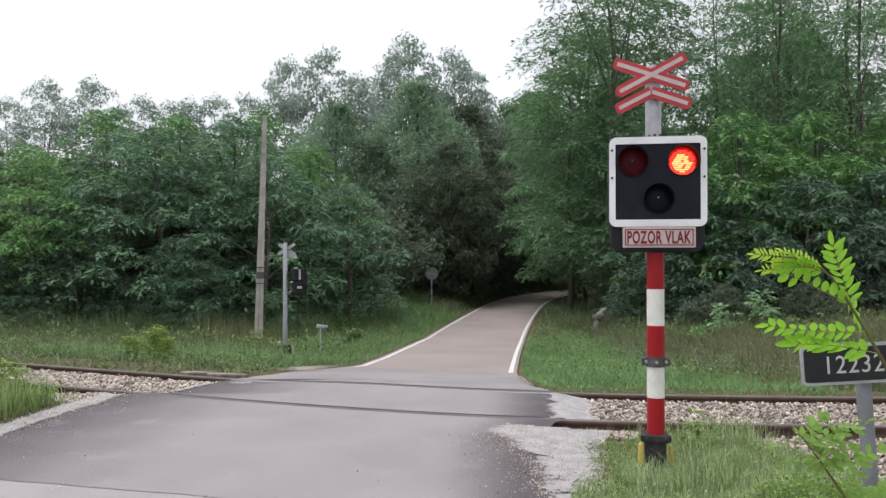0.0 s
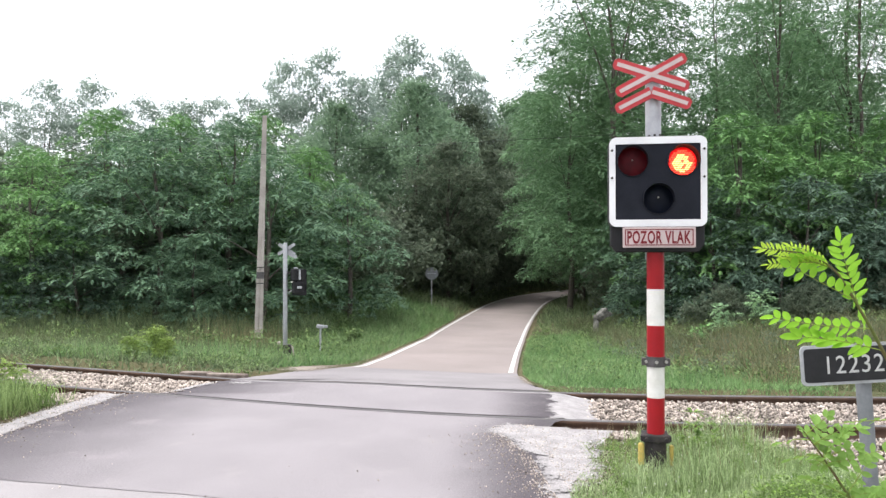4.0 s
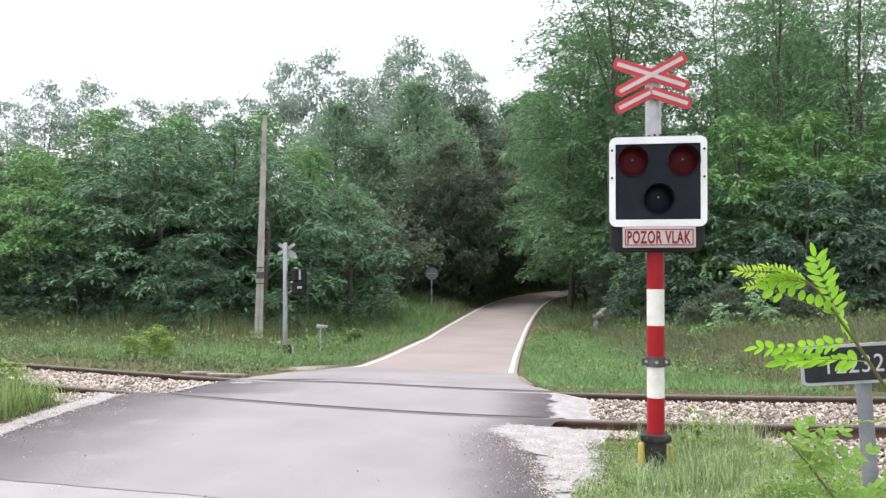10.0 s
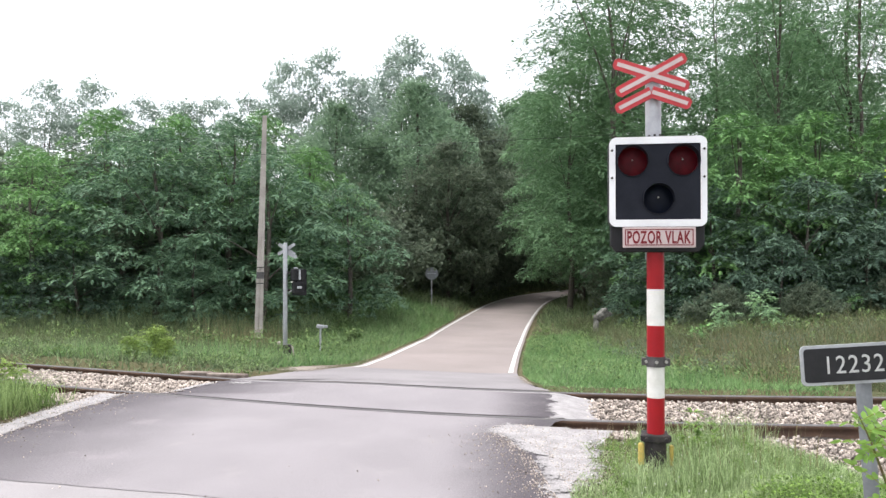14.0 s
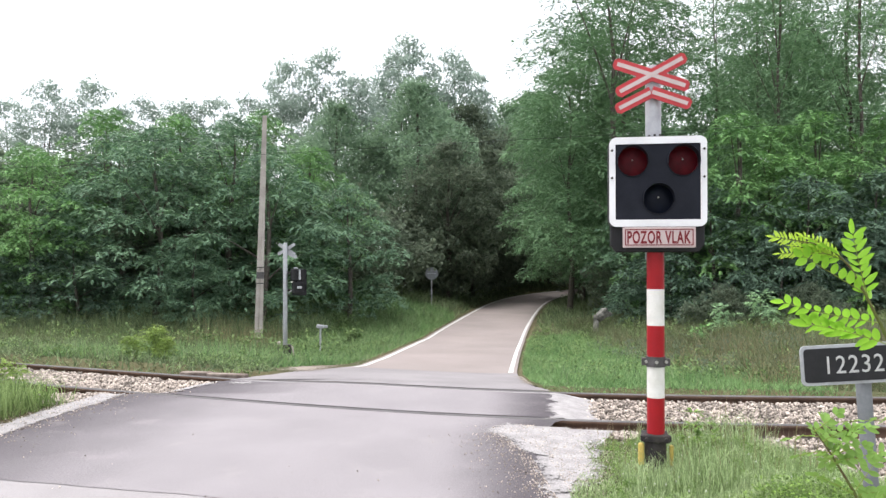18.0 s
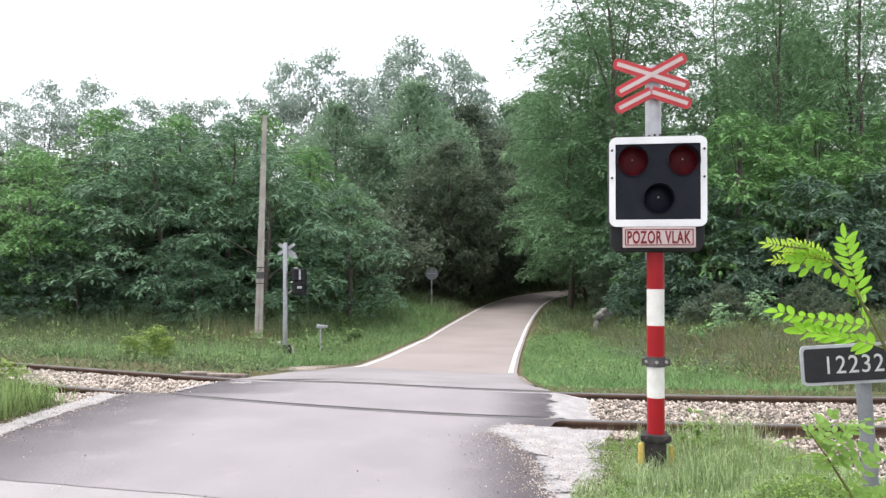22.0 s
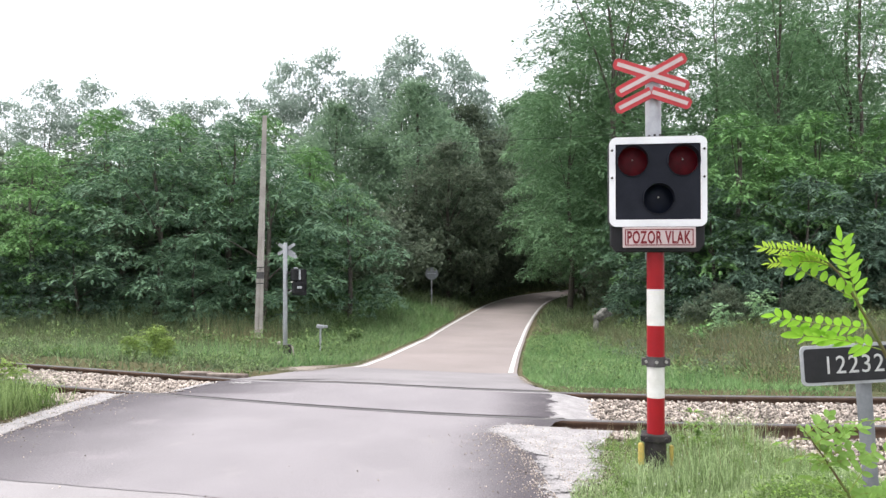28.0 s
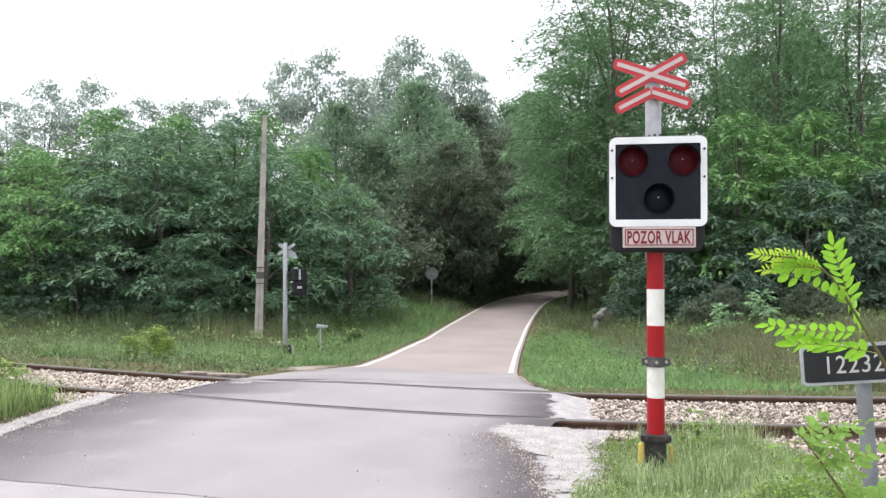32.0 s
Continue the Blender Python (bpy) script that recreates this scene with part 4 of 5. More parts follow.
weeds("verge_weeds", 150, 1.95, 3.3, 3.9, 4.9, True, 0.075, M_WEED_NEAR, "lush broad-leaved weeds in the verge", 58)
weeds("verge_weeds", 620, -8, -4.35, 5.0, 9.2, True, 0.11, M_WEED_NEAR, "broad-leaved weeds in the grass tuft beside the lane", 57, 0.45)
weeds("verge_weeds", 260, -22, -2.5, 19, 29, False, 0.28, M_WEED, "tall weeds at the edge of the trees", 54)
weeds("verge_weeds", 800, 4.0, 14, 11.3, 21, False, 0.17, M_THICKET_SHADE, "dark leafy weeds among dry grass", 56, 0.3, 1.0)
weeds("verge_weeds", 220, 5.5, 18, 19, 28, False, 0.26, M_WEED, "tall weeds at the edge of the trees", 55)


# ---- grit beside the lane ----
M_GRIT_LOOSE = ragged_mat("limestone_grit_loose", M_GRIT)
M_DIRT_LOOSE = ragged_mat("bare_dirt_loose", M_DIRT)
def ragged(f, seed, amount=0.06, k=5.0):
    return lambda y: f(y) + amount * (wave(y * k, y * 0 + seed, 1.0, seed) + 0.6 * wave(y * k * 5, y * 0 + seed, 1.0, seed) + 0.4 * wave(y * k * 17, y * 0 + seed, 1.0, seed))


def flat_z(h):
    return lambda x, y: np.full_like(x, h)


def apron_z(x, y):
    """The spilled grit falls off towards the rail's foot."""
    return 0.006 - 0.115 * ease(-1.15, -0.86, across(x, y)) * ease(0.62, 1.05, x)


strip("grit_bed", np.linspace(3.0, 7.5, 80), lambda y: lane_right(y) - 0.08, lambda y: lane_right(y) + np.interp(y, [3, 5.4, 6.0, 7.5], [0.16, 0.25, 0.55, 0.60]), lambda x, y: apron_z(x, y) - 0.014, M_GRIT, "trodden grit under the lane's edge", 8)
strip("grit_bed_left", np.linspace(3.5, 9.1, 60), lambda y: lane_left(y) - 0.30, lambda y: lane_left(y) + 0.08, flat_z(-0.008), M_GRIT, "trodden grit under the lane's edge", 8)
strip("grit_apron", np.linspace(5.2, 7.60, 110), ragged(lambda y: np.interp(y, [4.9, 5.6, 6.3, 6.9, 7.2, 7.6], [0.58, 0.62, 0.66, 0.42, 0.27, 0.60]), 3.0, 0.04),
      ragged(lambda y: np.interp(y, [4.9, 5.3, 5.9, 6.5, 7.0, 7.4, 7.6], [0.95, 1.05, 1.30, 1.46, 1.42, 1.30, 1.15]), 5.0, 0.05), apron_z, M_GRIT_LOOSE, "pale limestone grit spilled beside the lane", 40, fade=0.30)
strip("grit_edge", np.linspace(4.5, 9.12, 200), ragged(lambda y: lane_left(y) - np.interp(y, [4.5, 7, 8.2, 9.5], [0.18, 0.27, 0.32, 0.28]), 1.0, 0.03),
      ragged(lambda y: lane_left(y) + 0.10, 2.0, 0.02), flat_z(0.006), M_GRIT_LOOSE, "pale gravel edge of the lane", 24, fade=0.13)
strip("grit_ramp_right", np.linspace(7.62, 9.15, 90), ragged(lambda y: lane_right(y) - 0.16, 4.0, 0.05), ragged(lambda y: lane_right(y) + 0.46, 6.0, 0.05),
      lambda x, y: 0.008 - 0.20 * np.clip(x - lane_right(y), 0, 1), M_GRIT_LOOSE, "pale grit ramp between the rails", 30, fade=0.15)
strip("grit_ramp_left", np.linspace(9.22, 10.25, 90), ragged(lambda y: lane_left(y) - 0.30, 7.0, 0.04), ragged(lambda y: lane_left(y) + 0.10, 8.0, 0.03),
      lambda x, y: 0.008 + cant(x, across(x, y)) - 0.20 * np.clip(lane_left(y) - x, 0, 1), M_GRIT_LOOSE, "pale grit ramp between the rails", 30, fade=0.15)
strip("dirt_edge", np.linspace(11.8, 18.5, 160), ragged(lambda y: lane_left(y) - np.interp(y, [11.0, 12, 13, 15, 18.5], [0.22, 0.35, 0.75, 0.5, 0.05]), 1.5, 0.06, 2.0), ragged(lambda y: lane_left(y) + np.interp(y, [13, 15], [0.25, 0.02]), 2.5, 0.03),
      lambda x, y: np.maximum(far_z(x, y) + 0.006 - 0.3 * np.clip(lane_left(y) - x, 0, 1), ground_z(x, y) + 0.015), M_DIRT_LOOSE, "bare brown dirt along the lane's edge", 20, fade=0.55)
strip("grit_patch", np.linspace(9.75, 10.25, 40), ragged(lambda y: -2.98 + 0 * y, 4.5, 0.05), ragged(lambda y: -2.42 + 0 * y, 6.5, 0.06), lambda x, y: 0.006 + cant(x, across(x, y)), M_GRIT_LOOSE, "pale grit trodden onto the asphalt", 20, fade=0.45)
strip("dirt_edge_right", np.linspace(10.3, 14.0, 80), ragged(lambda y: lane_right(y) - 0.12, 3.5, 0.04), ragged(lambda y: lane_right(y) + 0.30, 2.5, 0.04),
      lambda x, y: far_z(x, y) + 0.006 - 0.45 * np.clip(x - lane_right(y) - 0.03, 0, 1), M_DIRT_LOOSE, "bare dirt along the lane's edge", 16, fade=0.25)


def on_apron(rng, n):
    y = rng.uniform(5.0, 7.6, n)
    x = np.interp(y, [5.0, 6.3, 7.2, 7.6], [0.9, 0.85, 0.6, 0.8]) + rng.uniform(0, 1, n) ** 1.3 * np.interp(y, [5.0, 6.4, 7.6], [0.2, 0.7, 1.1])
    return np.stack([x, y, apron_z(x, y)], -1)


def on_edges(rng, n):
    y = rng.uniform(4.8, 9.3, n)
    x = lane_left(y) - rng.uniform(-0.12, 0.42, n)
    return np.stack([x, y, np.full(n, 0.006)], -1)


def on_tar(rng, n):
    y = rng.uniform(4.6, 7.4, n)
    x = np.interp(y, [4.6, 6.3, 7.0, 7.4], [0.80, 0.72, 0.55, 0.9]) - rng.exponential(0.13, n)
    return np.stack([x, y, np.full(n, 0.003)], -1)


def on_tar_left(rng, n):
    y = rng.uniform(6.0, 9.2, n)
    x = lane_left(y) + rng.exponential(0.16, n)
    return np.stack([x, y, np.full(n, 0.003)], -1)


def on_road(rng, n):
    y = rng.uniform(4.2, 7.5, n)
    return np.stack([rng.uniform(-3.4, 0.6, n), y, np.full(n, 0.003)], -1)


def on_slope(rng, n):
    y = rng.uniform(7.0, 7.72, n)
    x = rng.uniform(1.0, 2.1, n)
    return np.stack([x, y, np.minimum(apron_z(x, y), -0.01) - 0.02], -1)


scatter_stones("loose_grit", 1300, on_slope, 0.018, 66, M_STONE, "limestone chips sliding against the rail")


def old_slab(x, y, sx, sy, turn, z):
    ob = part("concrete_slab", box(sx, sy, 0.07, 0, 0, 0, 0.012), M_SLAB)
    ob.matrix_basis = pose(x, y, z, 1.5, -1.0, turn)
    return tagged(ob, "weathered grey slab lying beside the rail", "slab", "slabs beside the rail")


old_slab(-3.52, 10.95, 0.46, 0.13, -16, -0.062)
old_slab(-3.02, 10.76, 0.62, 0.12, -19, -0.058)

def in_verge(rng, n):
    x, y = field(1.0, 3.2, 4.6, 6.6, True)(rng, n)
    return np.stack([x, y, ground_z(x, y) + rng.uniform(0.07, 0.13, len(x))], -1)


def on_shoulder(rng, n):
    x, y = rng.uniform(-4.72, -3.98, n), rng.uniform(8.45, 9.2, n)
    return np.stack([x, y, -0.035 + rng.uniform(0, 0.02, n)], -1)


scatter_stones("ballast_stones", 900, on_shoulder, 0.022, 68, M_STONE, "pale limestone ballast spilled beside the grass")
scatter_stones("clover_flowers", 170, in_verge, 0.0058, 67, M_WHITE, "small white clover flowers in the grass")
scatter_stones("loose_grit", 1300, on_apron, 0.0062, 61, M_STONE, "small loose limestone chips")
scatter_stones("loose_grit", 700, on_edges, 0.009, 62, M_STONE, "small loose limestone chips")
scatter_stones("loose_grit", 1500, on_tar, 0.0065, 63, M_STONE, "stray limestone chips on the dark asphalt edge")
scatter_stones("loose_grit", 500, on_tar_left, 0.007, 64, M_STONE, "stray limestone chips on the dark asphalt edge")
scatter_stones("loose_grit", 30, on_road, 0.0065, 65, M_STONE, "stray limestone chips on the lane")


# ---- the crossing signal ----
def lens_unit(parent, x, z, lit):
    """A round lamp: visor tube, and either a dark lens or an always glowing cluster with an added red shutter sliding
    before it to imitate an unlit lamp.
    """
    n = 40
    tube_bm = ring(circle(0.1095, n), circle(0.1065, n), -0.012, 0.075)
    lamp = part("lamp", tube_bm, M_BLACK, parent, "round black lamp socket", True)
    lamp.matrix_basis = pose(x, 0, z)
    hood = bmesh.new()
    arc = [radians(a) for a in range(-10, 191, 10)]
    rows = [[hood.verts.new((r * math.cos(a), y, r * math.sin(a))) for a in arc] for r, y in ((0.112, -0.008), (0.112, -0.085), (0.108, -0.085), (0.108, -0.008))]
    for p, q in ((0, 1), (1, 2), (2, 3)):
        for i in range(len(arc) - 1):
            hood.faces.new((rows[p][i], rows[p][i + 1], rows[q][i + 1], rows[q][i]))
    part("visor", hood, M_BLACK, lamp, "short black visor", True)
    if not lit:
        part("lens", dome(0.106, 0.02), M_LENS_DARK, lamp, "dark unlit lens", True, pose(0, 0.03, 0))
        # Added bead: a small highlight on the glass, made as a bright part.
        part("lens_glint", dome(0.006, 0.003, 2, 12), M_BOLT, lamp, "added bright bead standing for a glint on the lens", True, pose(0, 0.008, 0.012))
        return None
    led = part("lens", dome(0.1035, 0.010), M_LED_RED, lamp, "glowing red lens", True, pose(0, 0.062, 0))
    rng = random.Random(4)
    for i in range(-5, 6):
        for j in range(-6, 7):
            u, w = i * 0.0185 + (j % 2) * 0.009, j * 0.0150
            far = math.hypot(u, w + 0.012)
            if far < 0.092:
                m_ = M_LED_HOT if far < 0.066 and rng.random() > 0.10 else M_LED_WARM
                tilt = rng.uniform(8, 24)
                part("led", box(0.0155, 0.004, 0.0085, 0, 0, 0, 0.0018, 1), m_, lamp, "", False, pose(u, 0.047, w, 0, -tilt, 0))
    # The same made-up highlight bead, before the red lens.
    part("lens_glint", dome(0.006, 0.003, 2, 12), M_BOLT, lamp, "added bright bead standing for a glint on the lens", True, pose(0, 0.022, 0.012))
    return part("shutter", dome(0.1055, 0.012), M_LENS_OFF, lamp, "added dark red shutter that makes the glowing lamp look unlit", True, pose(0, 0.036, 0))


def dome(r, bulge, rings=5, n=36):
    """A shallow lens, bulging towards -y."""
    bm = bmesh.new()
    mid = bm.verts.new((0, -bulge, 0))
    prev = None
    for k in range(1, rings + 1):
        q = k / rings
        row = [bm.verts.new((r * q * math.cos(2 * math.pi * i / n), -bulge * (1 - q * q), r * q * math.sin(2 * math.pi * i / n))) for i in range(n)]
        for i in range(n):
            j = (i + 1) % n
            bm.faces.new((mid, row[i], row[j]) if prev is None else (prev[i], row[i], row[j], prev[j]))
        prev = row
    bmesh.ops.recalc_face_normals(bm, faces=bm.faces[:])
    return bm


def board_with_holes(w, h, holes, r, y0, y1, n=40):
    """A board in strips round its round holes."""
    bm = bmesh.new()
    cells = []
    for hx, hz in holes:
        b = 0.117
        cells.append((hx, hz, b))
        sq = []
        for i in range(n):
            a = 2 * math.pi * i / n
            k = b / max(abs(math.cos(a)), abs(math.sin(a)))
            sq.append((hx + k * math.cos(a), hz + k * math.sin(a)))
        bm2 = ring(sq, circle(r, n, hx, hz), y0, y1)
        bm = join(bm, bm2)
    (lx, lz, b), (rx, rz, _), (mx, mz, _) = cells
    def panel(x0, x1, z0, z1):
        return box(x1 - x0, y1 - y0, z1 - z0, (x0 + x1) / 2, (y0 + y1) / 2, (z0 + z1) / 2)
    W, H = w / 2, h / 2
    bm = join(bm, panel(-W, W, lz + b, H), panel(-W, lx - b, lz - b, lz + b), panel(lx + b, rx - b, lz - b, lz + b), panel(rx + b, W, lz - b, lz + b),
              panel(-W, W, mz + b, lz - b), panel(-W, mx - b, mz - b, mz + b), panel(mx + b, W, mz - b, mz + b), panel(-W, W, -H, mz - b))
    bmesh.ops.remove_doubles(bm, verts=bm.verts[:], dist=0.0005)
    return bm


def crossing_signal():
    root = tagged(new("crossing_signal"), "red and white striped level crossing signal with warning lights", "crossing signal")
    root.matrix_basis = pose(1.584, 5.72, 0.03, 0, 0, -10)
    zb = 0.03
    R = 0.064
    # post: bands of paint, and the bare grey upper part
    for z0, z1, m_, lab in ((0.27, 0.585, M_RED, "red band"), (0.585, 0.825, M_WHITE, "white band"), (0.825, 1.12, M_RED, "red band"), (1.12, 1.39, M_WHITE, "white band"),
                            (1.39, 1.68, M_RED, "red band")):
        part("post_band", rod(R, R, z1 - z0, 0, 0, z0 - zb, 28), m_, root, lab, True)
    part("post_top", rod(0.058, 0.058, 1.46, -0.012, 0.03, 1.60 - zb, 28, 0.012), M_GREY, root, "grey upper post", True)
    part("post_foot", rod(0.082, 0.078, 0.33, -0.003, 0, -0.06, 20), M_IRON, root, "dark iron foot", True)
    foot = part("clamp", join(box(0.19, 0.19, 0.055, -0.005, 0, 0.262, 0.008), box(0.03, 0.05, 0.045, -0.10, -0.05, 0.262, 0.006), box(0.03, 0.05, 0.045, 0.09, -0.05, 0.262, 0.006)), M_IRON, root, "dark iron foot clamp")
    for bx in (-0.075, 0.065):
        part("bolt", rod(0.013, 0.013, 0.02, bx, -0.095, 0.262, 8, axis="y"), M_IRON, foot)
    part("cable_guard", box(0.044, 0.04, 0.165, -0.108, -0.03, 0.135, 0.012), M_YELLOW, root, "yellow plastic cable guard")
    part("cable_guard", box(0.03, 0.04, 0.15, 0.112, -0.01, 0.13, 0.01), M_YELLOW, root, "yellow plastic cable guard")
    flake = bmesh.new()
    worn = [[flake.verts.new(((R + 0.0012) * math.cos(radians(a)), (R + 0.0012) * math.sin(radians(a)), 0.285 + k * 0.022)) for a in (-40 - w, -40 - w / 2, -40, -40 + w * 0.7)] for k, w in enumerate((8, 16, 22, 25, 22, 24, 18, 14, 10, 4))]
    for p, q in zip(worn, worn[1:]):
        for i in range(3):
            flake.faces.new((p[i], p[i + 1], q[i + 1], q[i]))
    part("worn_patch", flake, M_FLAKE, root, "pale patch of flaked paint", True)
    band = part("clamp", join(rod(0.072, 0.072, 0.075, 0, 0, 0.825 - zb - 0.01, 24), box(0.045, 0.04, 0.055, -0.08, -0.01, 0.850 - zb, 0.006), box(0.045, 0.04, 0.055, 0.08, -0.01, 0.850 - zb, 0.006)), M_CLAMP, root, "grey iron clamp")
    for bx in (-0.072, 0.0, 0.072):
        part("bolt", rod(0.012, 0.012, 0.02, bx, -0.065 if bx == 0 else -0.028, 0.853 - zb, 8, axis="y"), M_BOLT, band, "zinc bolt")
    # lamp board
    cz, cx = 2.178 - zb, 0.003
    holes = [(-0.178, 0.150), (0.178, 0.150), (0.005, -0.126)]
    face = part("lamp_board", board_with_holes(0.61, 0.56, holes, 0.110, 0.0, 0.012), M_BLACK, root, "black lamp board")
    face.matrix_basis = pose(cx, -0.14, cz)
    part("frame", ring(rounded(0.690, 0.655, 0.052), rounded(0.600, 0.552, 0.006), -0.006, 0.016), M_FRAME, face, "white painted frame")
    for sx, sz in ((-0.325, 0.232), (0.325, 0.232), (-0.325, 0.03), (0.325, 0.03)):
        part("screw", rod(0.009, 0.009, 0.006, sx, -0.006, sz, 10, axis="y"), M_IRON, face, "dark screw")
    part("housing", join(plate(rounded(0.69, 0.65, 0.07), 0.20, 0.215), ring(rounded(0.700, 0.663, 0.06), rounded(0.678, 0.64, 0.05), 0.017, 0.215)), M_HOUSING, face, "black steel lamp housing")
    low = part("bracket_box", plate([(-0.335, 0.1), (-0.335, -0.06), (-0.29, -0.115), (0.29, -0.115), (0.335, -0.06), (0.335, 0.1)], 0.05, 0.19, 0.008), M_HOUSING, face, "black lower housing", m=pose(0, 0, -0.40))
    shutters = [lens_unit(face, *holes[0], True), lens_unit(face, *holes[1], True)]
    lens_unit(face, *holes[2], False)
    for bx, by in ((-0.045, -0.02), (-0.01, -0.06), (0.03, -0.05), (0.055, -0.01)):
        part("bolt", rod(0.009, 0.009, 0.035, bx, by, 2.500 - zb, 8), M_IRON, root, "dark bolt above the lamp housing")
    # warning text plate
    sign = part("text_plate", plate(rounded(0.512, 0.150, 0.008), -0.012, -0.004), M_SIGNPINK, root, "white plate with red border and red letters")
    sign.matrix_basis = pose(0.008, -0.16, 1.772 - zb)
    part("plate_rim", plate(rounded(0.498, 0.136, 0.006), -0.0145, -0.012), M_SIGNPINK, sign, "pale outer rim")
    part("border", ring(rounded(0.480, 0.119, 0.006), rounded(0.466, 0.105, 0.005), -0.0175, -0.0145), M_LETTER, sign, "red border line")
    writing("lettering", "POZOR VLAK", 0.094, 0.446, M_LETTER, sign, pose(0, -0.0158, 0), 0.002, 0.028)
    # crossbuck of two boards, and the lower half cross
    def arm(length, tilt, x, z, y, lab):
        h = 0.085
        c = 0.022
        L = length / 2
        out = [(L, h / 2 - c), (L - c, h / 2), (-L + c, h / 2), (-L, h / 2 - c), (-L, -h / 2 + c), (-L + c, -h / 2), (L - c, -h / 2), (L, -h / 2 + c)]
        b = part("cross_arm", plate(out, -0.008, 0.008), M_SIGNRED, root, lab)
        b.matrix_basis = pose(x, y, z, 0, -tilt, 0)
        part("stripe", box(length - 0.055, 0.003, 0.030, 0, -0.0095, 0), M_SIGNPINK, b, "white reflective stripe")
    arm(0.575, -20.2, -0.036, 2.976 - zb, -0.060, "red-bordered arm of the warning cross")
    arm(0.560, 27.4, -0.036, 2.973 - zb, -0.061, "red-bordered arm of the warning cross")
    def half(sign_, tilt, length, lab):
        h = 0.085
        b = part("half_cross", plate([(0, -h / 2), (length - 0.02, -h / 2), (length, -h / 2 + 0.02), (length, h / 2 - 0.02), (length - 0.02, h / 2), (0, h / 2)] if sign_ > 0 else
                                     [(0, -h / 2), (0, h / 2), (-length + 0.02, h / 2), (-length, h / 2 - 0.02), (-length, -h / 2 + 0.02), (-length + 0.02, -h / 2)], -0.008, 0.008), M_SIGNRED, root, lab)
        b.matrix_basis = pose(-0.032, -0.052 - 0.004 * sign_, 2.851 - zb, 0, -tilt, 0)
        part("stripe", box(length - 0.03, 0.003, 0.028, sign_ * (length / 2 - 0.01), -0.0095, 0), M_SIGNPINK, b, "white reflective stripe")
    half(1, -20.5, 0.30, "red-bordered lower half cross")
    half(-1, 26.2, 0.285, "red-bordered lower half cross")
    part("cross_bracket", box(0.10, 0.06, 0.20, -0.02, -0.015, 2.93 - zb, 0.008), M_GREY, root, "grey bracket")
    return root, shutters


signal, SHUTTERS = crossing_signal()


# ---- the number plate on its leaning post ----
def number_plate():
    root = tagged(new("number_sign"), "dark plate with white number on a leaning grey post", "sign")
    root.matrix_basis = pose(1.827, 3.2, 0.05, 0, -4.0, -3)
    part("post", rod(0.030, 0.030, 1.24, 0, 0, -0.1, 20, 0.004), M_GREY_DULL, root, "grey steel post", True)
    p = part("plate", plate(rounded(0.56, 0.165, 0.022), -0.004, 0.004), M_PLATE_EDGE, root, "silver-edged plate")
    p.matrix_basis = pose(0.016, -0.036, 1.154, 0, 0.3, 0)
    part("face", plate(rounded(0.535, 0.140, 0.015), -0.0065, -0.004), M_PLATE, p, "dark grey face")
    writing("number", "122324", 0.073, 0.279, M_DIGIT, p, pose(-0.036, -0.0075, 0), 0.002, 0.0)
    for bx in (-0.03, 0.03):
        part("clip", box(0.012, 0.05, 0.03, bx, 0.02, 0, 0.003), M_GREY, p)
    return root


number_plate()


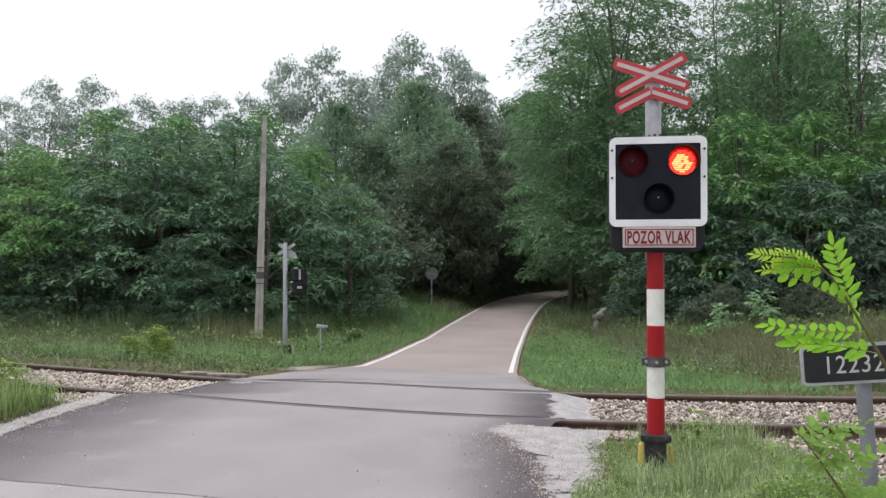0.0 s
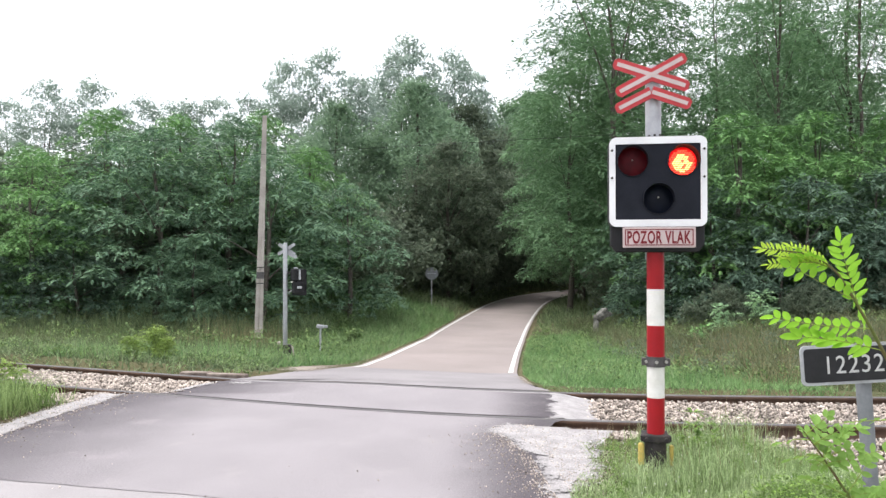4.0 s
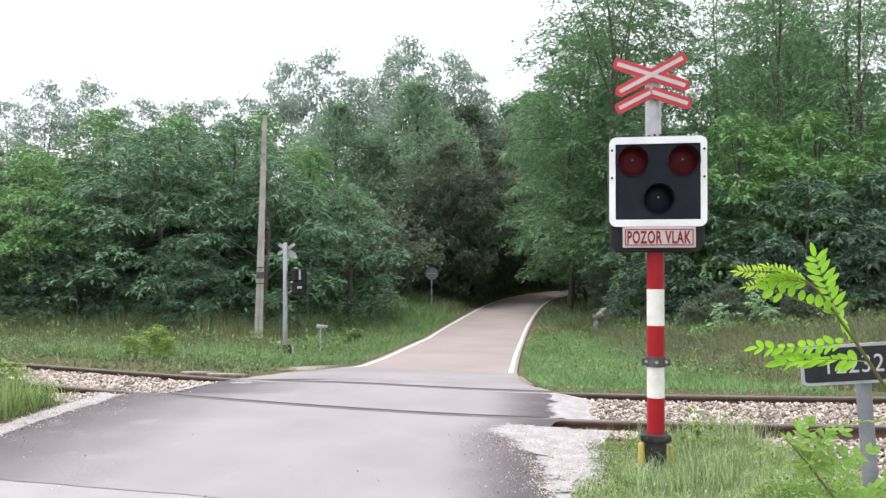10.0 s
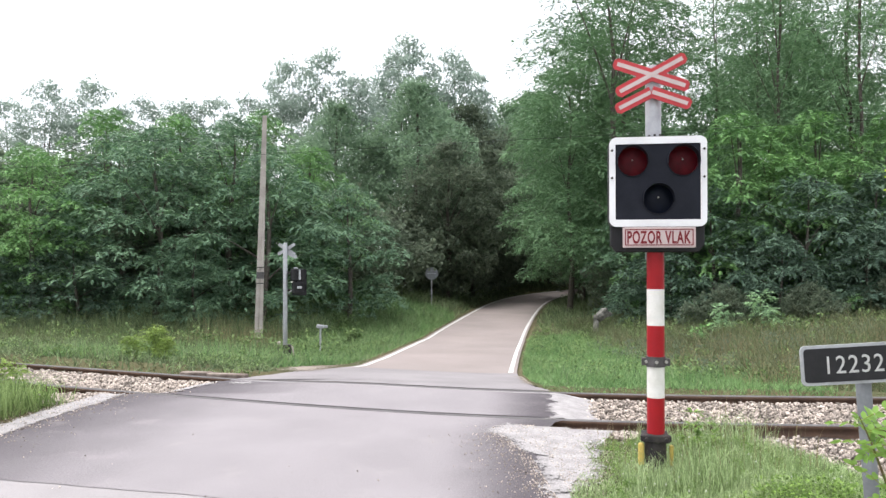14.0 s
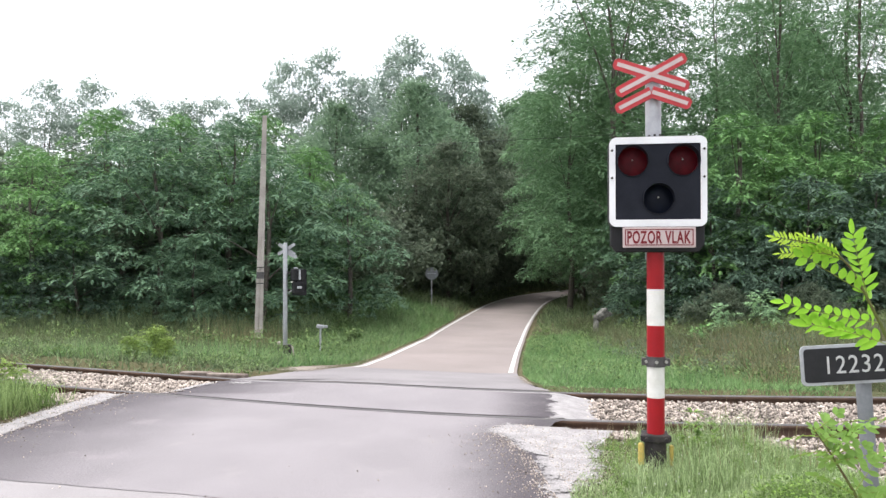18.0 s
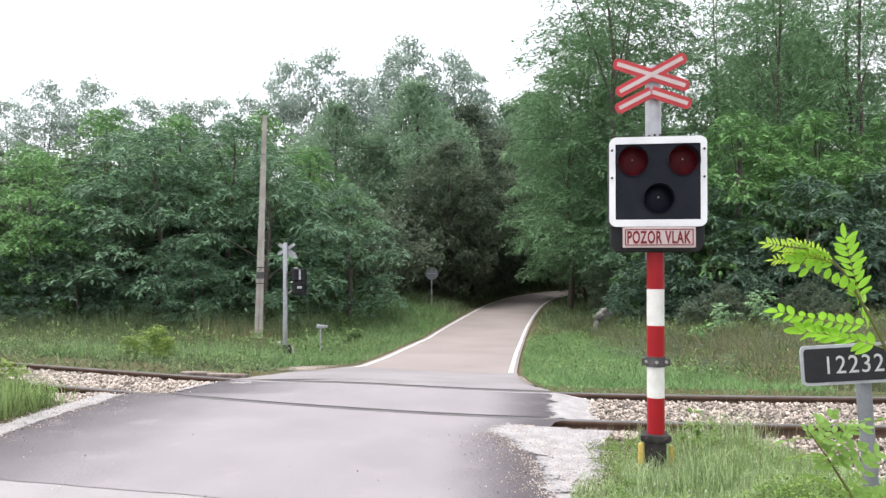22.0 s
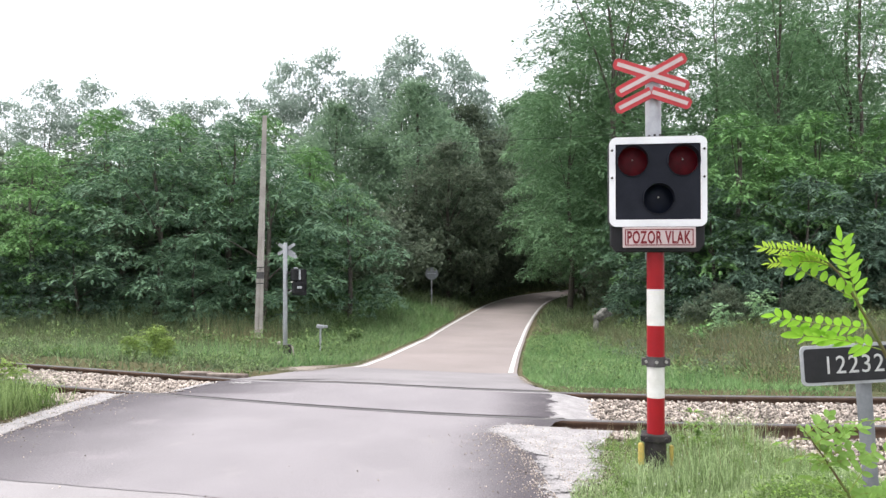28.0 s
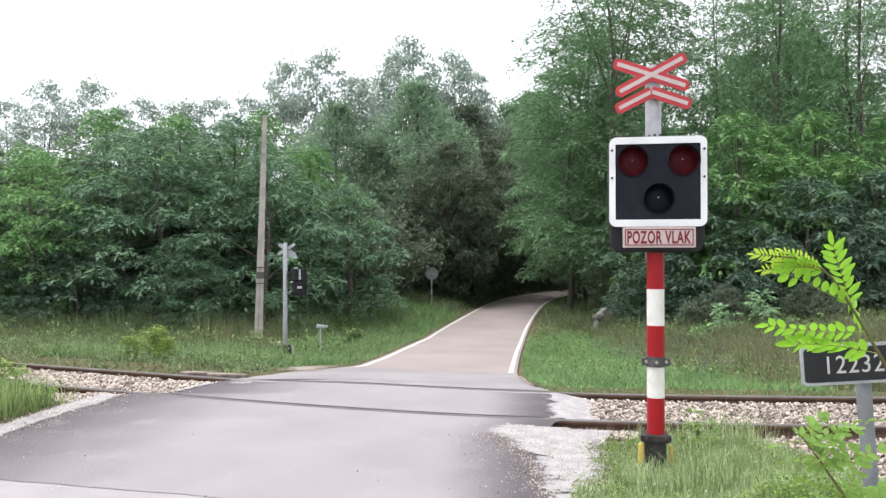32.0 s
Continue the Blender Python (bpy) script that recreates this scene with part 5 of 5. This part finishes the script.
# ---- things beyond the railway ----
def far_signal():
    root = tagged(new("crossing_signal"), "grey-backed level crossing signal seen from behind", "crossing signal")
    root.matrix_basis = pose(-4.09, 19.9, float(land(-4.09, 19.9)) - 0.05, 0, 0, 0)
    part("post", rod(0.060, 0.056, 3.03, 0, 0, 0.0, 20, 0.012), M_GREY, root, "pale grey post", True)
    part("foot_box", join(box(0.24, 0.22, 0.34, 0.085, 0.0, 0.17, 0.03), box(0.20, 0.20, 0.06, 0.06, 0, 0.36, 0.012)), M_IRON, root, "dark iron foot box")
    v, f = tube([(0.17, -0.06, 0.36), (0.215, -0.08, 0.33), (0.235, -0.09, 0.22), (0.24, -0.09, 0.0)], [0.022] * 4, 8)
    arrays("cable_guard", v, f, M_SIGNPINK, root, "pale curved cable pipe", True)
    part("lever_post", rod(0.028, 0.026, 0.40, -0.15, -0.05, 0.0, 10), M_IRON, root, "dark lever post", True)
    part("lever_knob", rod(0.045, 0.040, 0.075, -0.15, -0.05, 0.40, 12, 0.012), M_SIGNPINK, root, "pale round cap", True)
    v, f = tube([(-0.15, -0.05, 0.34), (-0.28, -0.10, 0.20), (-0.40, -0.14, 0.06)], [0.014, 0.014, 0.012], 7)
    arrays("lever_rod", v, f, M_IRON, root, "slanting dark rod", True)
    # the lamp board turned away, its cases and visors
    b = part("lamp_board", plate(rounded(0.42, 0.68, 0.05), 0.0, 0.02), M_HOUSING, root, "black lamp board", m=pose(0.345, 0.12, 2.00, 0, 0, 38))
    part("upper_case", box(0.28, 0.20, 0.30, -0.12, -0.10, 0.20, 0.018), M_HOUSING, b, "black upper lamp case")
    part("lower_case", box(0.26, 0.18, 0.30, -0.10, -0.09, -0.13, 0.018), M_HOUSING, b, "black lower lamp case")
    for vx, vz in ((0.10, 0.18), (0.08, -0.14)):
        part("visor", ring(circle(0.115, 24, vx, vz), circle(0.105, 24, vx, vz), -0.02, 0.20), M_HOUSING, b, "black visor", True)
    part("case_edge", box(0.045, 0.02, 0.26, 0.405, -0.16, 2.21, 0.005), M_GREY, root, "pale edge of the lamp case")
    part("case_label", box(0.12, 0.02, 0.06, 0.40, -0.16, 1.88, 0.005), M_GREY, root, "pale strip on the lamp case")
    part("case_top", box(0.10, 0.10, 0.03, 0.28, -0.02, 2.375, 0.01), M_GREY, root, "pale cap on the lamp case")
    part("type_plate", box(0.055, 0.01, 0.03, 0.20, -0.16, 2.02), M_WHITE, root, "small white type plate")
    for z in (2.25, 1.80):
        part("bracket", box(0.30, 0.05, 0.045, 0.16, 0.02, z, 0.008), M_IRON, root, "bracket")
    part("stay", box(0.20, 0.03, 0.03, 0, 0, 0, 0.006), M_GREY, root, "pale slanting stay", m=pose(0.17, -0.03, 1.79, 0, -40, 0))
    for t_, z in ((32, 2.86), (-32, 2.865)):
        part("cross_arm", plate([(0.30, -0.05), (0.32, 0), (0.30, 0.05), (-0.30, 0.05), (-0.32, 0), (-0.30, -0.05)], -0.008, 0.008), M_GREY, root, "grey back of a warning cross arm", m=pose(0.02, 0.075 + 0.0006 * t_, z, 0, t_, 0) @ Matrix.Scale(0.82, 4))
    part("half_cross", plate([(0.0, -0.045), (0.26, -0.045), (0.28, 0), (0.26, 0.045), (0.0, 0.045)], -0.008, 0.008), M_GREY, root, "grey back of the lower half cross", m=pose(0.03, 0.085, 2.77, 0, 25, 0))
    part("cross_bracket", box(0.10, 0.05, 0.22, 0.0, 0.06, 2.88, 0.008), M_CLAMP, root, "dark bracket")
    return root


far_signal()


def utility_pole():
    root = tagged(new("utility_pole"), "tapering grey concrete pole with a grooved face", "utility pole")
    x, y = -5.775, 24.0
    root.matrix_basis = pose(x, y, float(land(x, y)) - 0.1, 0, 1.5, 12)
    h = 7.25
    for sx in (-1, 1):
        bm = bmesh.new()
        lo = [bm.verts.new((sx * 0.068 + dx * 0.062, dy * 0.13, 0)) for dx, dy in ((-1, -1), (1, -1), (1, 1), (-1, 1))]
        hi = [bm.verts.new((sx * 0.034 + dx * 0.033, dy * 0.075, h)) for dx, dy in ((-1, -1), (1, -1), (1, 1), (-1, 1))]
        for i in range(4):
            j = (i + 1) % 4
            bm.faces.new((lo[i], lo[j], hi[j], hi[i]))
        bm.faces.new(hi)
        bmesh.ops.bevel(bm, geom=bm.edges[:], offset=0.012, segments=1, affect="EDGES")
        part("pole_leg", bm, M_CONCRETE, root, "weathered concrete leg")
    bm = box(0.06, 0.20, h * 0.88, 0, 0.005, h * 0.55)
    part("web", bm, M_CONCRETE, root, "recessed concrete web")
    for z, w, hh in ((2.0, 0.30, 0.03), (2.25, 0.26, 0.20), (2.5, 0.28, 0.03), (5.0, 0.2, 0.03), (6.1, 0.18, 0.03), (6.8, 0.17, 0.04)):
        part("band", box(w * 0.86, 0.27 if z < 3 else 0.2, hh, 0, 0, z, 0.006), M_CLAMP if z < 3 else M_CONCRETE, root, "steel band" if z < 3 else "")
    return root


utility_pole()


def marker_post():
    root = tagged(new("marker_post"), "small white track marker on a thin post", "marker post")
    x, y = -3.24, 20.3
    root.matrix_basis = pose(x, y, float(land(x, y)) - 0.05, 0, 0, 8)
    part("post", rod(0.028, 0.026, 0.85, 0, 0, 0, 10), M_GREY, root, "grey post", True)
    part("cap", box(0.19, 0.10, 0.10, -0.10, 0, 0.845, 0.02), M_GREY, root, "pale tilted board", m=pose(0, 0, 0, 0, 6, 0))
    part("arm", box(0.20, 0.05, 0.07, 0.09, 0.02, 0.845, 0.012), M_GREY, root, "grey arm")
    return root


marker_post()


def round_sign():
    root = tagged(new("road_sign"), "round traffic sign seen from its grey back", "road sign")
    x, y = -0.55, 37.0
    root.matrix_basis = pose(x, y, float(land(x, y)) - 0.05, 0, 0, 2)
    part("post", rod(0.03, 0.03, 1.75, 0, 0, 0, 12), M_GREY, root, "grey steel post", True)
    part("disc", plate(circle(0.31, 36), -0.045, -0.033), M_GREY_DULL, root, "grey sheet-metal disc", m=pose(0, 0, 1.62))
    part("rail", box(0.40, 0.015, 0.03, 0, -0.052, 1.62), M_GREY, root, "clamp rail")
    return root


round_sign()


def broken_marker():
    """A weathered stone block lying askew on a stump."""
    x, y = 5.15, 25.4
    root = tagged(new("broken_stone"), "broken grey stone leaning on its stump in the grass", "stone")
    root.matrix_basis = pose(x, y, float(land(x, y)) - 0.05, 0, 0, 10)
    def lump(sx, sy, sz, seed):
        bm = box(sx, sy, sz, 0, 0, 0, min(sx, sy, sz) * 0.25, 2)
        bmesh.ops.subdivide_edges(bm, edges=bm.edges[:], cuts=1, use_grid_fill=True)
        for v in bm.verts:
            v.co += Vector((noise.noise(v.co * 6 + Vector((seed, 0, 0))), noise.noise(v.co * 6 + Vector((0, seed, 0))), noise.noise(v.co * 6 + Vector((0, 0, seed))))) * 0.09
        return bm
    part("block", lump(0.46, 0.34, 0.28, 3), M_ROCK, root, "tilted grey stone block", False, pose(0.14, 0, 0.76, 0, -38, 0))
    part("stump", lump(0.15, 0.18, 0.75, 7), M_ROCK, root, "narrow upright stone stump", False, pose(-0.10, 0, 0.34, 0, 5, 0))
    return root


broken_marker()


def sapling(name, label, x, y, h, seed, material, kind="acacia", n=7, size=0.16):
    """A small plant: bent stem and a few sprays of leaves."""
    rng = np.random.default_rng(seed)
    root = tagged(new(name), label, "plant")
    root.matrix_basis = pose(x, y, float(ground_z(np.array(x), np.array(y))) - 0.02)
    t = np.linspace(0, 1, 6)
    v, f = tube(np.stack([0.06 * h * np.sin(t * 3 + seed), 0.05 * h * t, t * h], -1), np.linspace(0.012, 0.003, 6) * h, 6)
    arrays("stem", v, f, M_STEM, root, smooth=True)
    rows = []
    for i in range(n):
        a, u = rng.uniform(0, 6.28), 0.35 + 0.65 * (i + 1) / n
        rows.append((0.28 * h * math.cos(a) * (1.2 - u * 0.6), 0.28 * h * math.sin(a) * (1.2 - u * 0.6), u * h, size * h * 1.3, math.cos(a), math.sin(a)))
    crown(rng, rows, 9 / (size * h) ** 2, size * h * 1.6, kind, "foliage", material, root)
    return root


sapling("acacia_sapling", "pale green acacia sapling at the wood's edge", 7.45, 20.4, 0.95, 71, M_SAPLING, "acacia", 8, 0.13)
sapling("acacia_sapling", "pale green acacia sapling at the wood's edge", 8.60, 20.6, 1.15, 72, M_SAPLING, "acacia", 9, 0.13)
sapling("acacia_sapling", "low green acacia sapling on the bank", 11.9, 22.5, 0.8, 73, M_ACACIA_B)
sapling("acacia_sapling", "dark green sapling beside the lane", 6.2, 18.5, 0.6, 74, M_ACACIA_B)
sapling("leafy_bush", "airy yellow-green leafy bush in the grass", -5.02, 13.3, 0.62, 75, M_YELLOWISH, "acacia", 34, 0.10)
sapling("leafy_bush", "low yellow-green leafy bush in the grass", -4.72, 13.0, 0.42, 76, M_YELLOWISH, "acacia", 20, 0.13)
sapling("leafy_bush", "low yellow-green leafy bush in the grass", -5.45, 13.5, 0.45, 80, M_YELLOWISH, "acacia", 20, 0.13)
sapling("leafy_bush", "pale yellow-green weed in the grass tuft beside the lane", -5.05, 8.95, 0.46, 81, M_YELLOWISH, "acacia", 14, 0.14)
sapling("leafy_bush", "green leafy bush near the round sign's post", -2.6, 22.3, 0.55, 77, M_WEED, "broad", 16, 0.15)
sapling("weed_seedling", "small yellow-green seedling beside the signal", 2.02, 6.05, 0.34, 78, M_WEED_NEAR, "acacia", 5, 0.14)
sapling("weed_seedling", "small green weed between grass and ballast", 2.5, 6.45, 0.22, 79, M_WEED_NEAR, "acacia", 5, 0.16)


def wire(name, a, b, sag, r=0.006):
    t = np.linspace(0, 1, 24)[:, None]
    p = np.array(a) + (np.array(b) - np.array(a)) * t - np.array((0, 0, 4 * sag)) * t * (1 - t)
    v, f = tube(p, np.full(24, r), 5)
    return tagged(arrays(name, v, f, M_WIRE, smooth=True), "thin dark overhead wire", "wire")


wire("overhead_wire", (-38, 27.0, 5.2), (-5.6, 23.85, 5.35), 0.25)
wire("overhead_wire", (-38, 27.0, 4.2), (-5.6, 23.85, 4.75), 0.25)
wire("overhead_wire", (-5.6, 23.85, 4.75), (34, 21.0, 6.6), 0.0)
wire("overhead_wire", (5.5, 31.0, 10.2), (40, 20.0, 9.6), 0.1)


# ---- the acacia shoot in the foreground ----
def leaflet_mesh(length, width, seed):
    """An oval leaf folded a little along its rib, along x."""
    n = 9
    t = np.linspace(0, 1, n)
    w = width / 2 * np.sin(np.pi * t ** 0.85) ** 0.6
    w[0] = w[-1] = 0.0006
    x = t * length
    z = -0.10 * length * t * t
    v = np.concatenate([np.stack([x, -w, z + 0.18 * w], -1), np.stack([x, 0 * w, z], -1), np.stack([x, w, z + 0.18 * w], -1)])
    f = []
    for i in range(n - 1):
        f += [(i, i + 1, n + i + 1, n + i), (n + i, n + i + 1, 2 * n + i + 1, 2 * n + i)]
    me = bpy.data.meshes.new("leaflet")
    me.from_pydata(v.tolist(), [], f)
    for p in me.polygons:
        p.use_smooth = True
    return me


LEAFLET = {}
for key_, (l_, w_, m_) in {"big": (0.037, 0.0165, M_SPRIG), "narrow": (0.032, 0.0118, M_SPRIG), "mid": (0.032, 0.0170, M_SPRIG), "young": (0.018, 0.0048, M_SPRIG_YOUNG), "oval": (0.026, 0.0155, M_SPRIG), "round": (0.019, 0.0125, M_SEEDLING), "small": (0.024, 0.0115, M_SEEDLING), "wide": (0.029, 0.0145, M_SPRIG)}.items():
    LEAFLET[key_] = leaflet_mesh(l_, w_, 1)
    LEAFLET[key_].materials.append(m_)


def compound_leaf(parent, base, tip, pairs, kind, roll=0.0, droop=0.015, spread_deg=62, seed=1, upper=False):
    """A feathered leaf from base to tip (places in the parent's space): stalk and paired leaflets."""
    rng = random.Random(seed)
    base, tip = Vector(base), Vector(tip)
    L = (tip - base).length
    q = (tip - base).to_track_quat("X", "Z").to_matrix().to_4x4()
    t = np.linspace(0, 1, 8)
    path = np.stack([t * L, 0 * t, droop * 4 * t * (1 - t)], -1)
    v, f = tube(path, np.linspace(0.0011, 0.0005, 8), 5)
    leaf = arrays("compound_leaf", v, f, M_RACHIS, parent, smooth=True)
    leaf.matrix_basis = Matrix.Translation(base) @ q @ Matrix.Rotation(radians(roll), 4, "X")
    for i in range(pairs):
        u = 0.14 + 0.80 * i / max(1, pairs - 1)
        p = Vector((u * L, 0, droop * 4 * u * (1 - u)))
        for side in ((1,) if upper and i < pairs - 2 else (-1, 1)):
            a = side * (spread_deg + rng.uniform(-9, 9) - 14 * u)
            ob = new("leaflet", LEAFLET[kind])
            ob.parent = leaf
            ob.matrix_basis = Matrix.Translation(p) @ pose(0, 0, 0, rng.uniform(-22, 22) + side * -8, rng.uniform(-16, 14), a) @ Matrix.Scale(rng.uniform(0.85, 1.1) * (1 - 0.18 * abs(u - 0.5)), 4)
    ob = new("leaflet", LEAFLET[kind])
    ob.parent = leaf
    ob.matrix_basis = Matrix.Translation(Vector((L, 0, 0))) @ pose(0, 0, 0, rng.uniform(-20, 20), 5, 0)
    return leaf


SHOOT_BASE = Vector((1.07, 1.5, 1.167))
SEEDLING_BASE = Vector((0.882, 1.5, 0.84))


def acacia_shoot():
    root = tagged(new("acacia_shoot"), "bright green young acacia shoot swaying in the wind", "plant")
    root.matrix_basis = Matrix.Translation(SHOOT_BASE)
    o = SHOOT_BASE
    def at(x, z, y=1.5):
        return Vector((x, y, z)) - o
    pts = [at(1.07, 1.167), at(1.02, 1.235), at(0.965, 1.30), at(0.901, 1.395), at(0.847, 1.505), at(0.813, 1.568), at(0.784, 1.617), at(0.764, 1.637), at(0.711, 1.662), at(0.665, 1.668)]
    v, f = tube([tuple(p) for p in pts], [0.0055, 0.005, 0.0046, 0.0042, 0.0032, 0.0028, 0.0024, 0.002, 0.0012, 0.0006], 8)
    arrays("stem", v, f, M_STEM, root, "brown-green woody stem", smooth=True)
    compound_leaf(root, at(0.822, 1.553), at(0.788, 1.682), 9, "narrow", 90, 0.003, 62, 2)
    b = compound_leaf(root, at(0.815, 1.566), at(0.691, 1.636), 7, "oval", 78, -0.006, 72, 3, True)
    c = compound_leaf(root, at(0.843, 1.510), at(0.655, 1.540), 9, "wide", 58, -0.008, 60, 4)
    d = compound_leaf(root, at(0.866, 1.466), at(0.700, 1.500), 9, "big", 48, 0.008, 48, 5)
    compound_leaf(root, at(0.760, 1.640), at(0.648, 1.640), 12, "young", 60, 0.006, 60, 6)
    compound_leaf(root, at(0.735, 1.652), at(0.634, 1.672), 12, "young", 70, 0.008, 60, 7)
    compound_leaf(root, at(0.772, 1.630), at(0.690, 1.676), 10, "young", 30, 0.008, 60, 8)
    compound_leaf(root, at(0.775, 1.628), at(0.672, 1.655), 12, "young", 40, 0.006, 55, 9)
    compound_leaf(root, at(0.772, 1.630), at(0.715, 1.650), 4, "narrow", 75, 0.004, 40, 12)
    compound_leaf(root, at(0.806, 1.585), at(0.862, 1.520, 1.56), 7, "mid", 80, 0.004, 60, 10)
    return root, ((b, 0.2), (c, 0.9), (d, 0.8))


shoot, TRAILING = acacia_shoot()


def low_shoot():
    root = tagged(new("acacia_seedling"), "low acacia seedling with pale green round leaflets", "plant")
    base = SEEDLING_BASE
    root.matrix_basis = Matrix.Translation(base)
    def at(x, z, y=1.5):
        return Vector((x + 0.025, y, z)) - base
    v, f = tube([tuple(p) for p in (at(0.857, 0.84), at(0.845, 0.95), at(0.815, 1.07), at(0.770, 1.184), at(0.725, 1.255), at(0.687, 1.308))], [0.006, 0.005, 0.004, 0.003, 0.002, 0.001], 7)
    arrays("stem", v, f, M_STEM, root, "thin brown stem", smooth=True)
    compound_leaf(root, at(0.905, 1.325), at(0.725, 1.318), 7, "round", 20, 0.004, 70, 21)
    compound_leaf(root, at(0.700, 1.290), at(0.640, 1.285), 3, "round", 25, 0.004, 60, 22)
    compound_leaf(root, at(0.690, 1.300), at(0.735, 1.335), 3, "round", 60, 0.004, 60, 23)
    compound_leaf(root, at(0.720, 1.260), at(0.655, 1.250), 3, "round", 15, 0.004, 60, 24)
    compound_leaf(root, at(0.725, 1.255), at(0.790, 1.275), 4, "round", 50, 0.004, 60, 25)
    compound_leaf(root, at(0.790, 1.130), at(0.880, 1.215), 6, "small", 30, 0.004, 60, 26)
    compound_leaf(root, at(0.770, 1.184), at(0.845, 1.240, 1.55), 5, "small", 40, 0.004, 60, 27)
    compound_leaf(root, at(0.775, 1.175), at(0.690, 1.215), 4, "round", 30, 0.004, 60, 28)
    compound_leaf(root, at(0.800, 1.10), at(0.870, 1.17), 5, "small", 10, 0.004, 60, 29)
    compound_leaf(root, at(0.810, 1.08), at(0.905, 1.155, 1.45), 5, "small", 35, 0.004, 62, 30)
    compound_leaf(root, at(0.800, 1.10), at(0.730, 1.165, 1.46), 4, "small", 30, 0.004, 62, 31)
    compound_leaf(root, at(0.815, 1.07), at(0.780, 1.19, 1.44), 5, "small", 60, 0.004, 62, 32)
    compound_leaf(root, at(0.825, 1.05), at(0.935, 1.20, 1.55), 6, "small", 20, 0.004, 62, 33)
    compound_leaf(root, at(0.740, 1.235), at(0.690, 1.262, 1.47), 3, "round", 45, 0.003, 62, 34)
    rng = random.Random(77)
    for k in range(34):
        u = rng.uniform(0.15, 1.0) if k < 22 else rng.uniform(0.1, 0.55)
        x0, z0 = 0.857 - 0.17 * u ** 1.6, 0.95 + 0.355 * u
        a = rng.uniform(-2.9, 0.4) if k % 2 else rng.uniform(0.1, 1.4)
        reach = rng.uniform(0.06, 0.12)
        compound_leaf(root, at(x0, z0), at(x0 + reach * math.cos(a), z0 + 0.35 * reach * math.sin(a) + 0.02, 1.5 + rng.uniform(-0.06, 0.08)), rng.randint(4, 6), rng.choice(("round", "small")), rng.uniform(15, 60), 0.004, 60, 40 + k)
    return root


seedling = low_shoot()


def cane(name, label, path, radii):
    v, f = tube(path, radii, 9)
    return tagged(arrays(name, v, f, M_STEM, smooth=True), label, "plant")


cane("acacia_cane", "brown woody acacia cane rooted in the verge", [(1.32, 1.55, -0.05), (1.30, 1.54, 0.35), (1.22, 1.52, 0.8), (1.07, 1.5, 1.167)], [0.011, 0.010, 0.008, 0.0056])
cane("acacia_cane", "thin brown acacia cane rooted in the verge", [(0.90, 1.52, -0.05), (0.90, 1.52, 0.3), (0.90, 1.51, 0.6), (0.882, 1.5, 0.84)], [0.009, 0.008, 0.007, 0.0056])


# ---- what moves ----
def motions():
    # warning lights: shutters added before the two always glowing lamps imitate the flashing; they change over every
    # half second, then both stay shut
    for shutter, first in zip(SHUTTERS, (1, 0)):
        shut, away = pose(0, 0.036, 0), pose(0, 0.036, -0.226)
        rows = []
        turns = [0.0] + [0.2 + 0.5065 * i for i in range(13)]
        for i, t in enumerate(turns):
            end = turns[i + 1] if i + 1 < len(turns) else 6.75
            lit = (i % 2 == 0) != bool(first)
            m = away if lit else shut
            rows += [(t, m), (end - 0.05, m)]
        rows += [(6.80, shut), (32, shut)]
        walk(shutter, rows)
    # wind: the shoot and the seedling swing about their canes, degrees to the right
    gusts = [(0, -2.9), (0.5, -1.2), (1, -1.7), (1.5, -3.3), (2, -2.9), (2.5, -1.2), (3, -2.3), (3.5, -2.9), (4.2, -1.0), (4.9, -1.6), (5.5, 1.1), (5.8, 4.2), (6.0, 7.6),
             (6.2, 14.5), (6.4, 21), (6.7, 25), (7.2, 24), (7.6, 21.5), (8.0, 19), (8.4, 25), (9.0, 27), (9.4, 23), (9.6, 16.6), (9.7, 11.5), (9.8, 4), (10.0, -6.9), (10.2, -6.5),
             (10.5, -4.3), (11, -1.0), (11.5, 0), (12, 0.6), (12.5, 4.5), (12.8, 9.5), (13.0, 13.5), (13.2, 17), (13.5, 21.5), (14, 24), (14.5, 26), (15.2, 24), (16.0, 22), (16.3, 16.5),
             (16.5, 10.5), (17, 7.2), (17.5, 3.2), (18, 1.5), (18.5, 1.7), (19, 0.4), (20, 0.5), (21, 0), (22, -0.2), (22.5, -0.4), (23, -0.3), (23.5, -1.3), (24, -0.6), (24.5, -1.0),
             (25, -0.4), (25.5, 0), (26.5, -0.6), (27.5, -1.0), (28, -1.1), (28.5, -1.0), (29, -1.9), (29.5, -2.1), (30, -1.1), (30.5, -0.4), (31, -1.4), (31.5, -2.6), (32, -2.9)]
    walk(shoot, [(t, Matrix.Translation(SHOOT_BASE) @ pose(0, 0, 0, 0, g, 0)) for t, g in gusts])
    walk(seedling, [(t, Matrix.Translation(SEEDLING_BASE) @ pose(0, 0, 0, 0, g * 1.65 if 6.3 < t < 9.3 else min(g * 0.8, 12) if 12.4 < t < 17.2 else g * 0.78, 0)) for t, g in gusts])
    # the lower leaves trail behind the stem
    for leaf, k in TRAILING:
        rest = leaf.matrix_basis.copy()
        walk(leaf, [(t, Matrix.Translation(rest.translation) @ pose(0, 0, 0, 0, g * k, 0) @ Matrix.Translation(-rest.translation) @ rest) for t, g in gusts])


motions()
